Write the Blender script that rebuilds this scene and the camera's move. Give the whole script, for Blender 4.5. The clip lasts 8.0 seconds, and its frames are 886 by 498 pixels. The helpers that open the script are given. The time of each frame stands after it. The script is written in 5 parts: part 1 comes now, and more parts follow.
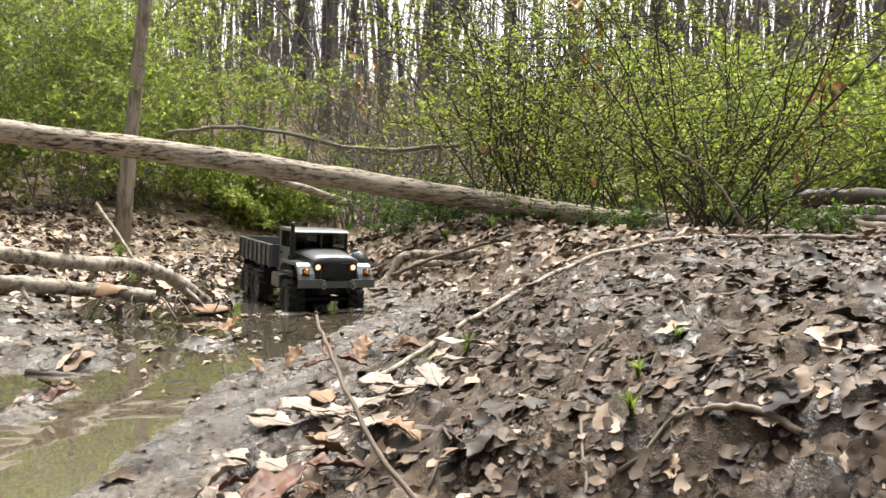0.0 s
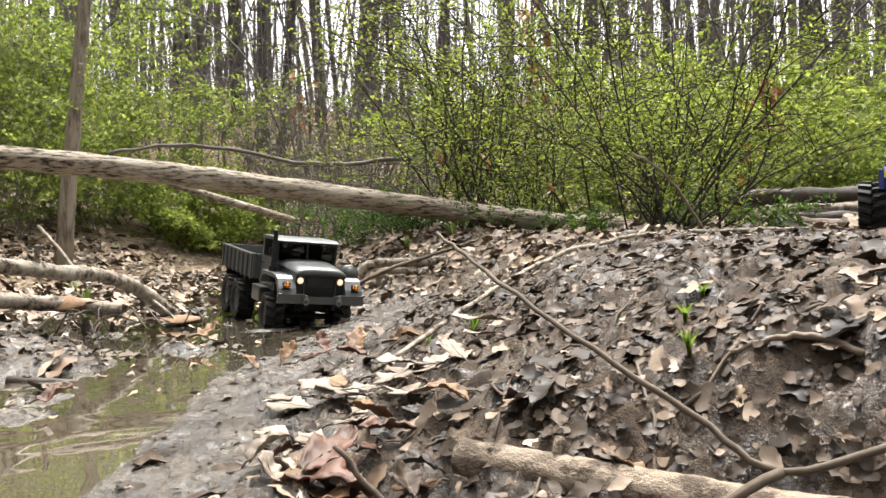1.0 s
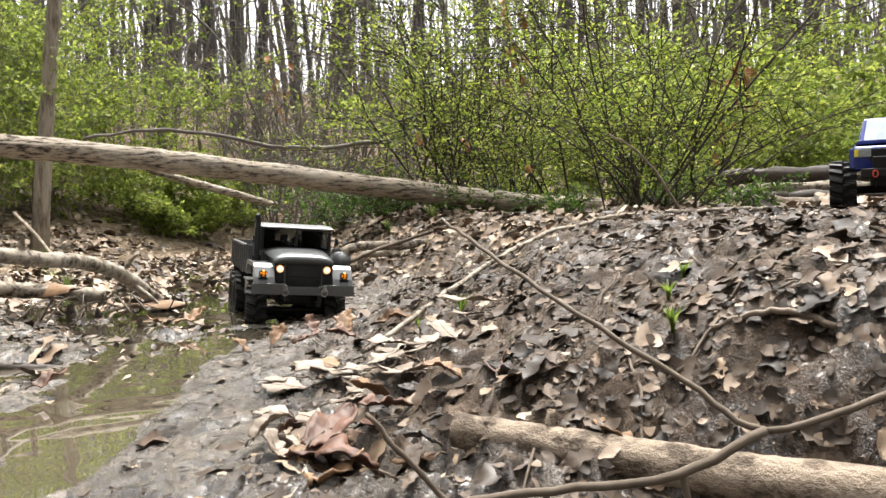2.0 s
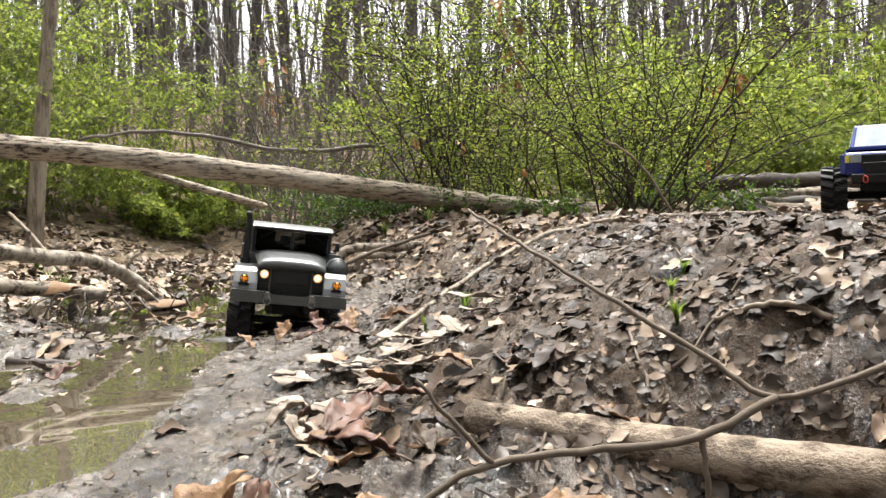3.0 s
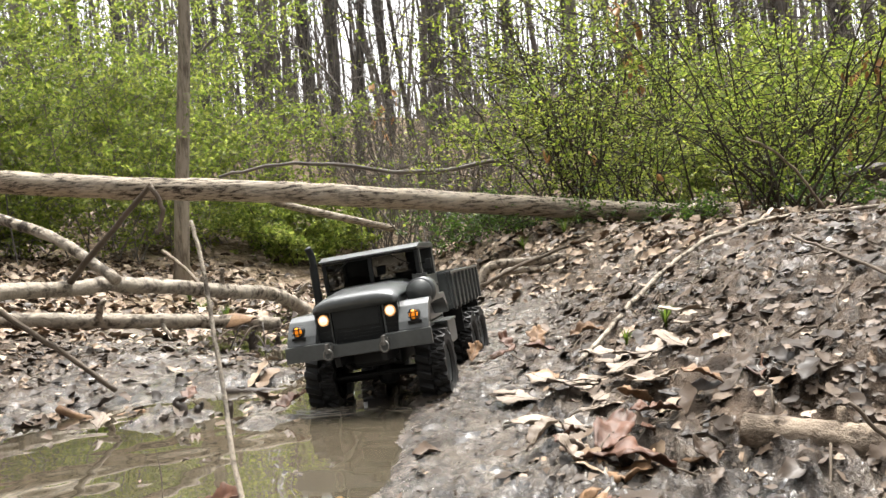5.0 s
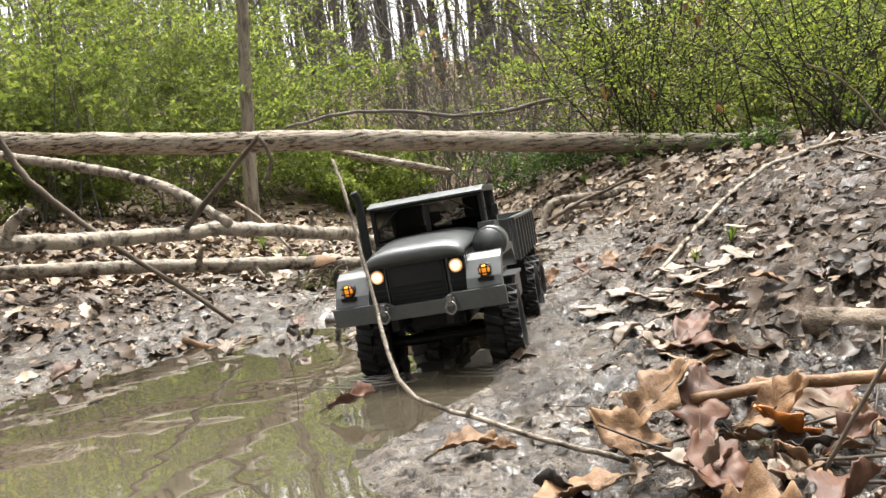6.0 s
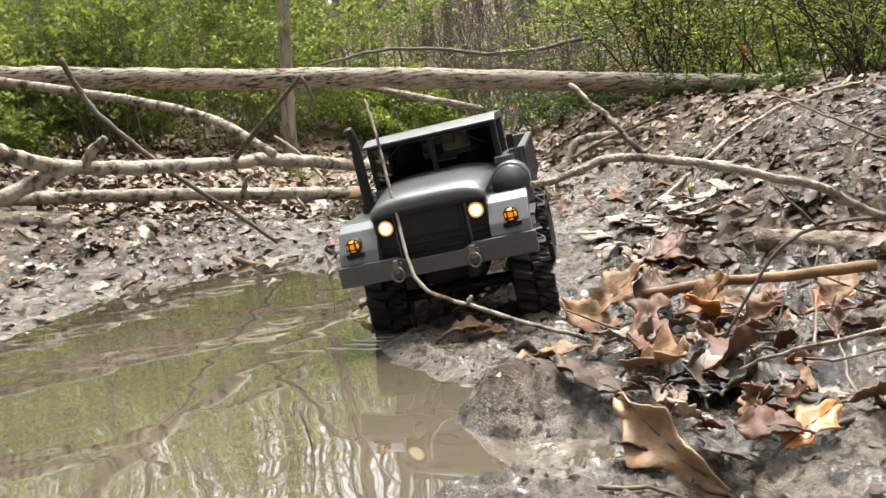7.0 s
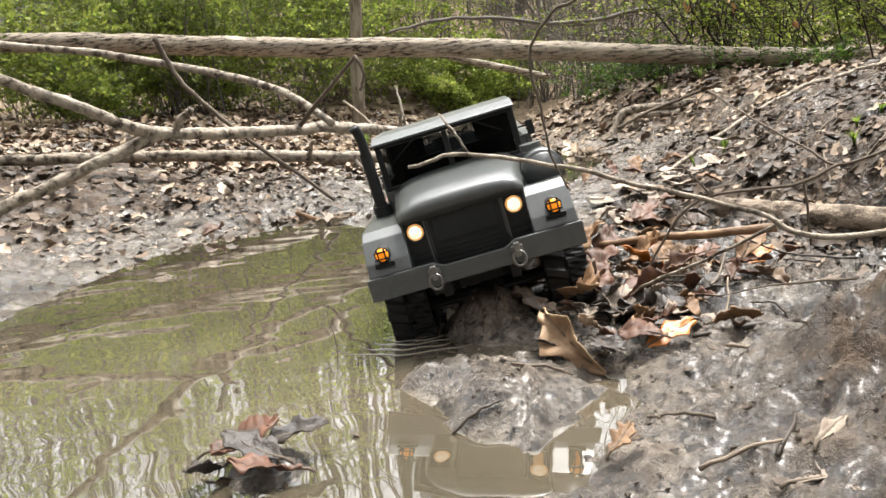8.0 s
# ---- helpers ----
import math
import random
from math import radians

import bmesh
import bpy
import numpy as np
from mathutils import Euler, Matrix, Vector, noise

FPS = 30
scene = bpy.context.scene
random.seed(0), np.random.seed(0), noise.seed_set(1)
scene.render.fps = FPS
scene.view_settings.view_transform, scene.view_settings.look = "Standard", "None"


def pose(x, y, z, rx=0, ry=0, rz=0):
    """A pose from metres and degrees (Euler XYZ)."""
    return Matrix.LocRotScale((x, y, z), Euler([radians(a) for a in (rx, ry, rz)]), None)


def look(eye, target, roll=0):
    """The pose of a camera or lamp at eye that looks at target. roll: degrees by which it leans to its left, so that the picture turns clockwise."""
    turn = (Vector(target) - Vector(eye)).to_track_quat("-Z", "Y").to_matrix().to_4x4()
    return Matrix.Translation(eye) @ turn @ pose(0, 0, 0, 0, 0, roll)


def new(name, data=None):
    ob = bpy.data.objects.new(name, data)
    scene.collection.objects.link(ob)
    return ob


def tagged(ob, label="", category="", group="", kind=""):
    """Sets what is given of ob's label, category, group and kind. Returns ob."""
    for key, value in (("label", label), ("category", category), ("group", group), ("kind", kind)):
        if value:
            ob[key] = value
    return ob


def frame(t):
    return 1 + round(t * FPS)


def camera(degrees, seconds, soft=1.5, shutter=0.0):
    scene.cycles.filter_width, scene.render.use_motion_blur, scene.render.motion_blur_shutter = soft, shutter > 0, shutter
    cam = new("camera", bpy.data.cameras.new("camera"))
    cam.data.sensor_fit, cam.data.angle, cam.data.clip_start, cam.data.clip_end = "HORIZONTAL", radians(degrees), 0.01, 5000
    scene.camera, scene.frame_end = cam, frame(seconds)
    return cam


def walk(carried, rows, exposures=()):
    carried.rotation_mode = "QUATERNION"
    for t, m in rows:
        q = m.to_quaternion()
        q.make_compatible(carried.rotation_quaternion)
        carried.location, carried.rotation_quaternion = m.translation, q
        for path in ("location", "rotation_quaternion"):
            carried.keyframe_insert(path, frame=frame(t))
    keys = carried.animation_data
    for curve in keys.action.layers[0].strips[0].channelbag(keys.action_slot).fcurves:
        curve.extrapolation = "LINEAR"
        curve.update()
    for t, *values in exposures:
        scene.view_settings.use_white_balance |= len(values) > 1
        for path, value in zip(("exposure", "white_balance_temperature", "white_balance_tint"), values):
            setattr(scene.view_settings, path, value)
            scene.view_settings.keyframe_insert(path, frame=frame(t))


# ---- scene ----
cam = camera(57.5, 8.0)
PATH = [
    (0, (0.01, 0.047, 0.239), (-0.008, 2.044, 0.144), 0.3),
    (0.5, (-0.037, 0.051, 0.206), (0.103, 2.045, 0.144), -0.4),
    (1, (-0.07, 0.041, 0.193), (0.068, 2.036, 0.152), -1.4),
    (1.5, (-0.08, 0.029, 0.194), (0.082, 2.022, 0.139), -1.8),
    (1.7, (-0.081, 0.025, 0.196), (0.101, 2.015, 0.108), -2.1),
    (3, (-0.105, -0.005, 0.189), (0.113, 1.982, 0.113), -1.6),
    (3.5, (-0.114, -0.011, 0.188), (0.108, 1.975, 0.118), -1.6),
    (4, (-0.135, -0.01, 0.196), (0.037, 1.982, 0.132), -2.1),
    (4.5, (-0.17, -0.018, 0.21), (-0.077, 1.979, 0.159), -3.7),
    (5, (-0.224, -0.034, 0.21), (-0.259, 1.965, 0.177), -5.4),
    (5.2, (-0.239, -0.046, 0.206), (-0.303, 1.953, 0.174), -6.0),
    (6.5, (-0.263, -0.215, 0.202), (-0.504, 1.755, -0.045), -8.2),
    (7, (-0.227, -0.283, 0.199), (-0.512, 1.675, -0.095), -7.3),
    (7.5, (-0.166, -0.377, 0.197), (-0.559, 1.55, -0.163), -6.5),
    (8, (-0.129, -0.465, 0.213), (-0.591, 1.447, -0.149), -6.5),
]
walk(cam, [(t, look(eye, target, roll)) for t, eye, target, roll in PATH], exposures=[(0, 2.45), (8, 2.45)])

# ---- world and light: a bright, hazy overcast day under a bare wood ----
SUN_UP, SUN_TURN = 70.0, 15.0
world = bpy.data.worlds.new("overcast_sky")
world.use_nodes = True
scene.world = world
wn, wl = world.node_tree.nodes, world.node_tree.links
sky = wn.new("ShaderNodeTexSky")
sky.sky_type, sky.sun_disc = "NISHITA", False
sky.sun_elevation, sky.sun_rotation = radians(SUN_UP), radians(SUN_TURN)
sky.air_density, sky.dust_density, sky.ozone_density = 1.0, 6.0, 1.0
pale = wn.new("ShaderNodeHueSaturation")
pale.inputs["Saturation"].default_value = 0.03
wl.new(sky.outputs[0], pale.inputs["Color"])
wl.new(pale.outputs[0], wn["Background"].inputs["Color"])
wn["Background"].inputs["Strength"].default_value = 0.11
sun = new("sun", bpy.data.lights.new("sun", "SUN"))
sun.data.energy, sun.data.angle, sun.data.color = 1.5, radians(16), (1.0, 0.95, 0.88)
a, e = radians(SUN_TURN), radians(SUN_UP)
sun.matrix_world = look((0, 0, 0), (-math.sin(a) * math.cos(e), -math.cos(a) * math.cos(e), -math.sin(e)))


# ---- materials ----
def material(name, build, rough=0.6, metal=0.0):
    m = bpy.data.materials.new(name)
    m.use_nodes = True
    nt = m.node_tree
    b = nt.nodes["Principled BSDF"]
    b.inputs["Roughness"].default_value, b.inputs["Metallic"].default_value = rough, metal
    build(nt, b)
    return m


def node(nt, kind, **values):
    n = nt.nodes.new("ShaderNode" + kind)
    for k, v in values.items():
        n.inputs[k.replace("_", " ")].default_value = v
    return n


def noise_tex(nt, scale, detail=4.0, rough=0.6, stretch=None, coords="Object"):
    tc = nt.nodes.new("ShaderNodeTexCoord")
    n = node(nt, "TexNoise", Scale=scale, Detail=detail, Roughness=rough)
    if stretch:
        mp = nt.nodes.new("ShaderNodeMapping")
        mp.inputs["Scale"].default_value = stretch
        nt.links.new(tc.outputs[coords], mp.inputs["Vector"])
        nt.links.new(mp.outputs[0], n.inputs["Vector"])
    else:
        nt.links.new(tc.outputs[coords], n.inputs["Vector"])
    return n.outputs["Fac"]


def ramp(nt, fac, stops):
    r = nt.nodes.new("ShaderNodeValToRGB")
    while len(r.color_ramp.elements) < len(stops):
        r.color_ramp.elements.new(0.5)
    for el, (p, c) in zip(r.color_ramp.elements, stops):
        el.position, el.color = p, (*c, 1) if len(c) == 3 else c
    nt.links.new(fac, r.inputs["Fac"])
    return r.outputs["Color"]


def mixed(nt, fac, c1, c2, kind="MIX"):
    m = nt.nodes.new("ShaderNodeMix")
    m.data_type, m.blend_type = "RGBA", kind
    for sock, v in ((m.inputs[0], fac), (m.inputs[6], c1), (m.inputs[7], c2)):
        if isinstance(v, (int, float)):
            sock.default_value = v
        elif isinstance(v, tuple):
            sock.default_value = (*v, 1)
        else:
            nt.links.new(v, sock)
    return m.outputs[2]


def bump(nt, b, height, strength, dist):
    n = node(nt, "Bump", Strength=strength, Distance=dist)
    nt.links.new(height, n.inputs["Height"])
    nt.links.new(n.outputs[0], b.inputs["Normal"])


def random_of(nt, how):
    if how == "object":
        return nt.nodes.new("ShaderNodeObjectInfo").outputs["Random"]
    return nt.nodes.new("ShaderNodeNewGeometry").outputs["Random Per Island"]


def plain(c1, c2, scale, rough=0.6, metal=0.0, relief=0.0, depth=0.001, stretch=None, name="plain"):
    """A surface that wanders between two colours at two scales, with fine relief."""
    def build(nt, b):
        big = noise_tex(nt, scale, 5, 0.65, stretch)
        fine = noise_tex(nt, scale * 7, 3, 0.6, stretch)
        col = ramp(nt, big, [(0.3, c1), (0.7, c2)])
        col = mixed(nt, 0.35, col, ramp(nt, fine, [(0.35, (0.45, 0.45, 0.45)), (0.65, (1, 1, 1))]), "MULTIPLY")
        nt.links.new(col, b.inputs["Base Color"])
        if relief:
            bump(nt, b, fine, relief, depth)
        if rough > 0.45:
            b.inputs["Specular IOR Level"].default_value = 0.25
    return material(name, build, rough, metal)


def build_mud(nt, b):
    big = noise_tex(nt, 2.2, 5, 0.6)
    mid = noise_tex(nt, 17, 6, 0.65)
    fine = noise_tex(nt, 140, 5, 0.7)
    grit = noise_tex(nt, 430, 4, 0.7)
    col = ramp(nt, mid, [(0.3, (0.035, 0.029, 0.022)), (0.46, (0.1, 0.084, 0.068)), (0.68, (0.22, 0.19, 0.158))])
    col = mixed(nt, 0.5, col, ramp(nt, big, [(0.35, (0.55, 0.5, 0.45)), (0.65, (1.0, 0.98, 0.93))]), "MULTIPLY")
    col = mixed(nt, 0.6, col, ramp(nt, fine, [(0.38, (0.14, 0.12, 0.1)), (0.55, (1, 1, 1))]), "MULTIPLY")
    col = mixed(nt, 0.45, col, ramp(nt, grit, [(0.36, (0.2, 0.17, 0.14)), (0.56, (1, 1, 1))]), "MULTIPLY")
    # dark pit shade put into the silt's colour, with rotten leaf and grit
    pit_specks = ramp(nt, noise_tex(nt, 105, 2, 0.5), [(0.56, (0, 0, 0)), (0.61, (0.9, 0.9, 0.9))])
    col = mixed(nt, pit_specks, col, (0.014, 0.010, 0.007))
    # above the silt line the bank is dark leaf mould
    where = nt.nodes.new("ShaderNodeSeparateXYZ")
    nt.links.new(nt.nodes.new("ShaderNodeNewGeometry").outputs["Position"], where.inputs[0])
    bank = node(nt, "MapRange", From_Min=0.012, From_Max=0.05)
    nt.links.new(where.outputs["Z"], bank.inputs["Value"])
    humus = ramp(nt, mid, [(0.3, (0.013, 0.009, 0.006)), (0.45, (0.048, 0.034, 0.023)), (0.68, (0.125, 0.093, 0.068))])
    humus = mixed(nt, 0.6, humus, ramp(nt, fine, [(0.35, (0.4, 0.38, 0.35)), (0.6, (1, 1, 1))]), "MULTIPLY")
    col = mixed(nt, bank.outputs[0], col, humus)
    # farther up the slope the mud gives way to dry leaf mould
    upslope = node(nt, "MapRange", From_Min=1.9, From_Max=3.4)
    nt.links.new(where.outputs["Y"], upslope.inputs["Value"])
    mould = ramp(nt, noise_tex(nt, 26, 5, 0.7), [(0.3, (0.04, 0.03, 0.02)), (0.5, (0.13, 0.10, 0.07)), (0.7, (0.27, 0.22, 0.165))])
    col = mixed(nt, upslope.outputs[0], col, mould)
    nt.links.new(col, b.inputs["Base Color"])
    wet = noise_tex(nt, 16, 6, 0.68)
    dry = mixed(nt, upslope.outputs[0], ramp(nt, wet, [(0.42, (0.12,) * 3), (0.56, (0.34,) * 3), (0.7, (0.6,) * 3)]), (0.95, 0.95, 0.95))
    nt.links.new(dry, b.inputs["Roughness"])
    gloss = ramp(nt, wet, [(0.46, (0.7,) * 3), (0.6, (0.2,) * 3)])
    gloss = mixed(nt, bank.outputs[0], gloss, ramp(nt, wet, [(0.38, (0.45,) * 3), (0.52, (0.08,) * 3)]))
    gloss = mixed(nt, upslope.outputs[0], gloss, (0.0, 0.0, 0.0))
    nt.links.new(gloss, b.inputs["Specular IOR Level"])
    film = mixed(nt, bank.outputs[0], ramp(nt, wet, [(0.42, (0.5,) * 3), (0.56, (0.02,) * 3)]), ramp(nt, wet, [(0.4, (0.3,) * 3), (0.52, (0.0,) * 3)]))
    nt.links.new(mixed(nt, upslope.outputs[0], film, (0.0, 0.0, 0.0)), b.inputs["Coat Weight"])
    b.inputs["Coat Roughness"].default_value, b.inputs["Coat IOR"].default_value = 0.2, 1.35
    bump(nt, b, mixed(nt, 0.35, mixed(nt, 0.5, fine, mid), grit), 0.8, 0.011)


def build_water(nt, b):
    big = noise_tex(nt, 3.0, 4, 0.6)
    nt.links.new(ramp(nt, big, [(0.3, (0.042, 0.037, 0.025)), (0.7, (0.08, 0.066, 0.046))]), b.inputs["Base Color"])
    b.inputs["IOR"].default_value = 1.33
    b.inputs["Coat Weight"].default_value, b.inputs["Coat IOR"].default_value, b.inputs["Coat Roughness"].default_value = 1.0, 1.6, 0.004
    b.inputs["Specular IOR Level"].default_value = 0.5


def build_bark(light, dark, lichen, grain=(1, 1, 0.18)):
    def build(nt, b):
        ridges = noise_tex(nt, 30, 6, 0.7, grain)
        big = noise_tex(nt, 6, 4, 0.6)
        col = ramp(nt, ridges, [(0.40, dark), (0.54, light)])
        col = mixed(nt, ramp(nt, big, [(0.5, (0, 0, 0)), (0.7, (0.6, 0.6, 0.6))]), col, lichen)
        nt.links.new(col, b.inputs["Base Color"])
        bump(nt, b, ridges, 0.9, 0.008)
        b.inputs["Specular IOR Level"].default_value = 0.2
    return build


LEAF_TONES = [(0.0, (0.022, 0.015, 0.009)), (0.25, (0.065, 0.044, 0.028)), (0.48, (0.18, 0.127, 0.085)), (0.72, (0.28, 0.205, 0.138)), (1.0, (0.43, 0.35, 0.27))]
MUDDY_TONES = [(0.0, (0.014, 0.010, 0.007)), (0.35, (0.042, 0.031, 0.022)), (0.7, (0.08, 0.058, 0.041)), (0.93, (0.135, 0.1, 0.072)), (1.0, (0.33, 0.262, 0.2))]
BANK_TONES = [(0.0, (0.022, 0.015, 0.010)), (0.4, (0.075, 0.05, 0.032)), (0.72, (0.15, 0.105, 0.07)), (0.92, (0.27, 0.2, 0.142)), (1.0, (0.44, 0.355, 0.27))]


def build_dead_leaf(how, tones=LEAF_TONES, gloss=0.22):
    def build(nt, b):
        r = random_of(nt, how)
        col = ramp(nt, r, tones)
        spots = noise_tex(nt, 60, 4, 0.65)
        col = mixed(nt, 0.6, col, ramp(nt, spots, [(0.35, (0.4, 0.34, 0.28)), (0.6, (1, 1, 1))]), "MULTIPLY")
        nt.links.new(col, b.inputs["Base Color"])
        nt.links.new(ramp(nt, spots, [(0.3, (0.38,) * 3), (0.7, (0.72,) * 3)]), b.inputs["Roughness"])
        b.inputs["Specular IOR Level"].default_value = gloss
        bump(nt, b, spots, 0.3, 0.002)
    return build


def build_green_leaf(c1, c2, c3):
    def build(nt, b):
        col = ramp(nt, random_of(nt, "island"), [(0.0, c1), (0.5, c2), (1.0, c3)])
        nt.links.new(col, b.inputs["Base Color"])
        thin = nt.nodes.new("ShaderNodeBsdfTranslucent")
        nt.links.new(col, thin.inputs["Color"])
        mx = node(nt, "MixShader", Fac=0.66)
        out = nt.nodes["Material Output"]
        nt.links.new(b.outputs[0], mx.inputs[1])
        nt.links.new(thin.outputs[0], mx.inputs[2])
        nt.links.new(mx.outputs[0], out.inputs["Surface"])
    return build


def build_glow(colour, strength):
    def build(nt, b):
        b.inputs["Base Color"].default_value = (*colour, 1)
        facets = noise_tex(nt, 420, 2, 0.5)
        dim = tuple(c * k for c, k in zip(colour, (0.75, 0.5, 0.35)))
        nt.links.new(ramp(nt, facets, [(0.35, dim), (0.6, colour)]), b.inputs["Emission Color"])
        b.inputs["Emission Strength"].default_value = strength
    return build


MUD = material("wet_mud", build_mud, 0.4)
WATER = material("murky_water", build_water, 0.03)
LOG_BARK = material("pale_log_bark", build_bark((0.3, 0.255, 0.195), (0.02, 0.014, 0.010), (0.42, 0.375, 0.305), (0.7, 3.4, 3.4)), 0.8)
TREE_BARK = material("grey_bark", build_bark((0.085, 0.078, 0.073), (0.026, 0.023, 0.022), (0.105, 0.1, 0.09)), 0.9)
NEAR_BARK = material("young_tree_bark", build_bark((0.25, 0.215, 0.17), (0.1, 0.082, 0.062), (0.22, 0.205, 0.155)), 0.9)
BRANCH_BARK = material("branch_bark", build_bark((0.27, 0.23, 0.18), (0.035, 0.026, 0.018), (0.32, 0.29, 0.24), (1.6, 1.6, 1.6)), 0.75)
HALF_BARK = material("bleached_log", build_bark((0.22, 0.175, 0.13), (0.06, 0.044, 0.03), (0.15, 0.115, 0.083), (1.6, 1.6, 2.5)), 0.75)
DARK_WOOD = plain((0.02, 0.015, 0.011), (0.06, 0.045, 0.034), 20, 0.55, 0, 0.6, 0.003, None, "wet_dark_wood")
PALE_WOOD = plain((0.08, 0.058, 0.04), (0.25, 0.2, 0.15), 25, 0.7, 0, 0.5, 0.002, (1, 1, 1), "bleached_wood")
TWIG = plain((0.05, 0.038, 0.026), (0.14, 0.11, 0.082), 15, 0.8, 0, 0.4, 0.002, None, "twig_bark")
SHRUB_WOOD = plain((0.016, 0.012, 0.008), (0.06, 0.047, 0.033), 12, 0.8, 0, 0.3, 0.002, None, "shrub_stem")
THICKET_WOOD = plain((0.075, 0.067, 0.06), (0.17, 0.152, 0.135), 3, 0.9, 0, 0, 0, None, "dry_thicket")
LEAF_ONE = material("dead_leaf", build_dead_leaf("object", BANK_TONES), 0.5)
LEAF_MANY = material("dead_leaf_litter", build_dead_leaf("island"), 0.5)
LEAF_MUDDY = material("muddy_leaf_litter", build_dead_leaf("island", MUDDY_TONES, 0.16), 0.5)
GREEN = material("shrub_leaf", build_green_leaf((0.065, 0.105, 0.012), (0.155, 0.2, 0.026), (0.31, 0.345, 0.056)), 0.5)
GREEN_FAR = material("far_shrub_leaf", build_green_leaf((0.08, 0.125, 0.017), (0.17, 0.22, 0.036), (0.31, 0.35, 0.07)), 0.6)
GREEN_DARK = material("ground_ivy_leaf", build_green_leaf((0.025, 0.055, 0.008), (0.05, 0.1, 0.015), (0.11, 0.17, 0.025)), 0.5)
ORANGE_LEAF = plain((0.26, 0.07, 0.008), (0.42, 0.15, 0.018), 40, 0.45, 0, 0.3, 0.001, None, "orange_leaf")
PALE_LEAF = plain((0.1, 0.075, 0.055), (0.3, 0.245, 0.19), 25, 0.55, 0, 0.4, 0.001, None, "bleached_leaf")
SPRAY_LEAF = plain((0.25, 0.11, 0.035), (0.42, 0.23, 0.09), 30, 0.5, 0, 0.2, 0.001, None, "dry_orange_leaf")
# soaked leaves; in the heaps their dark colour also stands for crevice shade
DARK_LEAF = plain((0.012, 0.010, 0.009), (0.045, 0.035, 0.028), 35, 0.5, 0, 0.6, 0.002, None, "soaked_dark_leaf")
TAN_LEAF = plain((0.07, 0.035, 0.016), (0.25, 0.15, 0.078), 30, 0.6, 0, 0.6, 0.002, None, "tan_leaf")
PROP_LEAF = plain((0.13, 0.07, 0.035), (0.38, 0.26, 0.155), 22, 0.6, 0, 0.6, 0.002, None, "pale_tan_leaf")
RED_LEAF = plain((0.035, 0.018, 0.011), (0.125, 0.058, 0.034), 40, 0.55, 0, 0.3, 0.001, None, "red_brown_leaf")
TRUCK_PAINT = plain((0.036, 0.04, 0.039), (0.056, 0.061, 0.059), 25, 0.36, 0, 0.1, 0.0004, None, "olive_grey_paint")
TRUCK_PAINT.node_tree.nodes["Principled BSDF"].inputs["Coat Weight"].default_value = 0.5
TRUCK_PAINT.node_tree.nodes["Principled BSDF"].inputs["Coat Roughness"].default_value = 0.3
TRUCK_DARK = plain((0.007, 0.008, 0.008), (0.014, 0.0155, 0.015), 30, 0.55, 0, 0.1, 0.0004, None, "dark_grille_paint")
RUBBER = plain((0.005, 0.005, 0.005), (0.013, 0.012, 0.011), 40, 0.6, 0, 0.3, 0.001, None, "muddy_rubber")
STEEL = plain((0.12, 0.12, 0.12), (0.25, 0.24, 0.22), 60, 0.4, 0.9, 0.2, 0.0004, None, "dull_steel")
BLACK = plain((0.004, 0.004, 0.004), (0.01, 0.0095, 0.009), 30, 0.6, 0, 0, 0, None, "black_plastic")
LAMP_WARM = material("lit_headlight", build_glow((1.0, 0.8, 0.56), 0.3), 0.2)
LAMP_RIM = material("lit_reflector", build_glow((1.0, 0.55, 0.2), 0.11), 0.25)
LAMP_AMBER = material("lit_amber_lens", build_glow((1.0, 0.33, 0.015), 0.1), 0.25)
BLUE_PAINT = plain((0.008, 0.018, 0.13), (0.014, 0.035, 0.22), 20, 0.25, 0, 0, 0, None, "blue_car_paint")
# the sky's reflection in the car windows is put into this colour
PALE_GLASS = plain((0.36, 0.41, 0.46), (0.42, 0.47, 0.52), 3, 0.08, 0, 0, 0, None, "pale_sky_tone")
CAR_LAMP = plain((0.2, 0.22, 0.22), (0.32, 0.34, 0.32), 50, 0.15, 0, 0, 0, None, "car_headlight_lens")
CAR_YELLOW = plain((0.6, 0.5, 0.03), (0.75, 0.65, 0.06), 50, 0.2, 0, 0, 0, None, "yellow_side_lens")
RED_METAL = plain((0.45, 0.04, 0.03), (0.6, 0.08, 0.05), 50, 0.35, 0.3, 0, 0, None, "red_shackle_paint")


def build_glass(nt, b):
    b.inputs["Base Color"].default_value = (0.11, 0.12, 0.125, 1)
    b.inputs["Transmission Weight"].default_value = 1.0
    b.inputs["IOR"].default_value = 1.1


GLASS = material("windscreen_glass", build_glass, 0.05)
CRUMB = plain((0.035, 0.026, 0.018), (0.10, 0.08, 0.06), 60, 0.8, 0, 0, 0, None, "mud_crumb")
STONE = plain((0.1, 0.09, 0.075), (0.2, 0.18, 0.155), 30, 0.7, 0, 0.4, 0.002, None, "pebble_stone")
GRASS_BLADE = material("grass_blade", build_green_leaf((0.045, 0.08, 0.01), (0.08, 0.125, 0.016), (0.12, 0.165, 0.026)), 0.5)


# ---- mesh tools ----
def link_mesh(name, verts, faces, mat, parent=None, label="", smooth=True):
    me = bpy.data.meshes.new(name)
    me.from_pydata([tuple(v) for v in verts], [], faces)
    me.update()
    me.materials.append(mat)
    if smooth:
        me.polygons.foreach_set("use_smooth", [True] * len(me.polygons))
    ob = new(name, me)
    ob.parent = parent
    return tagged(ob, label)


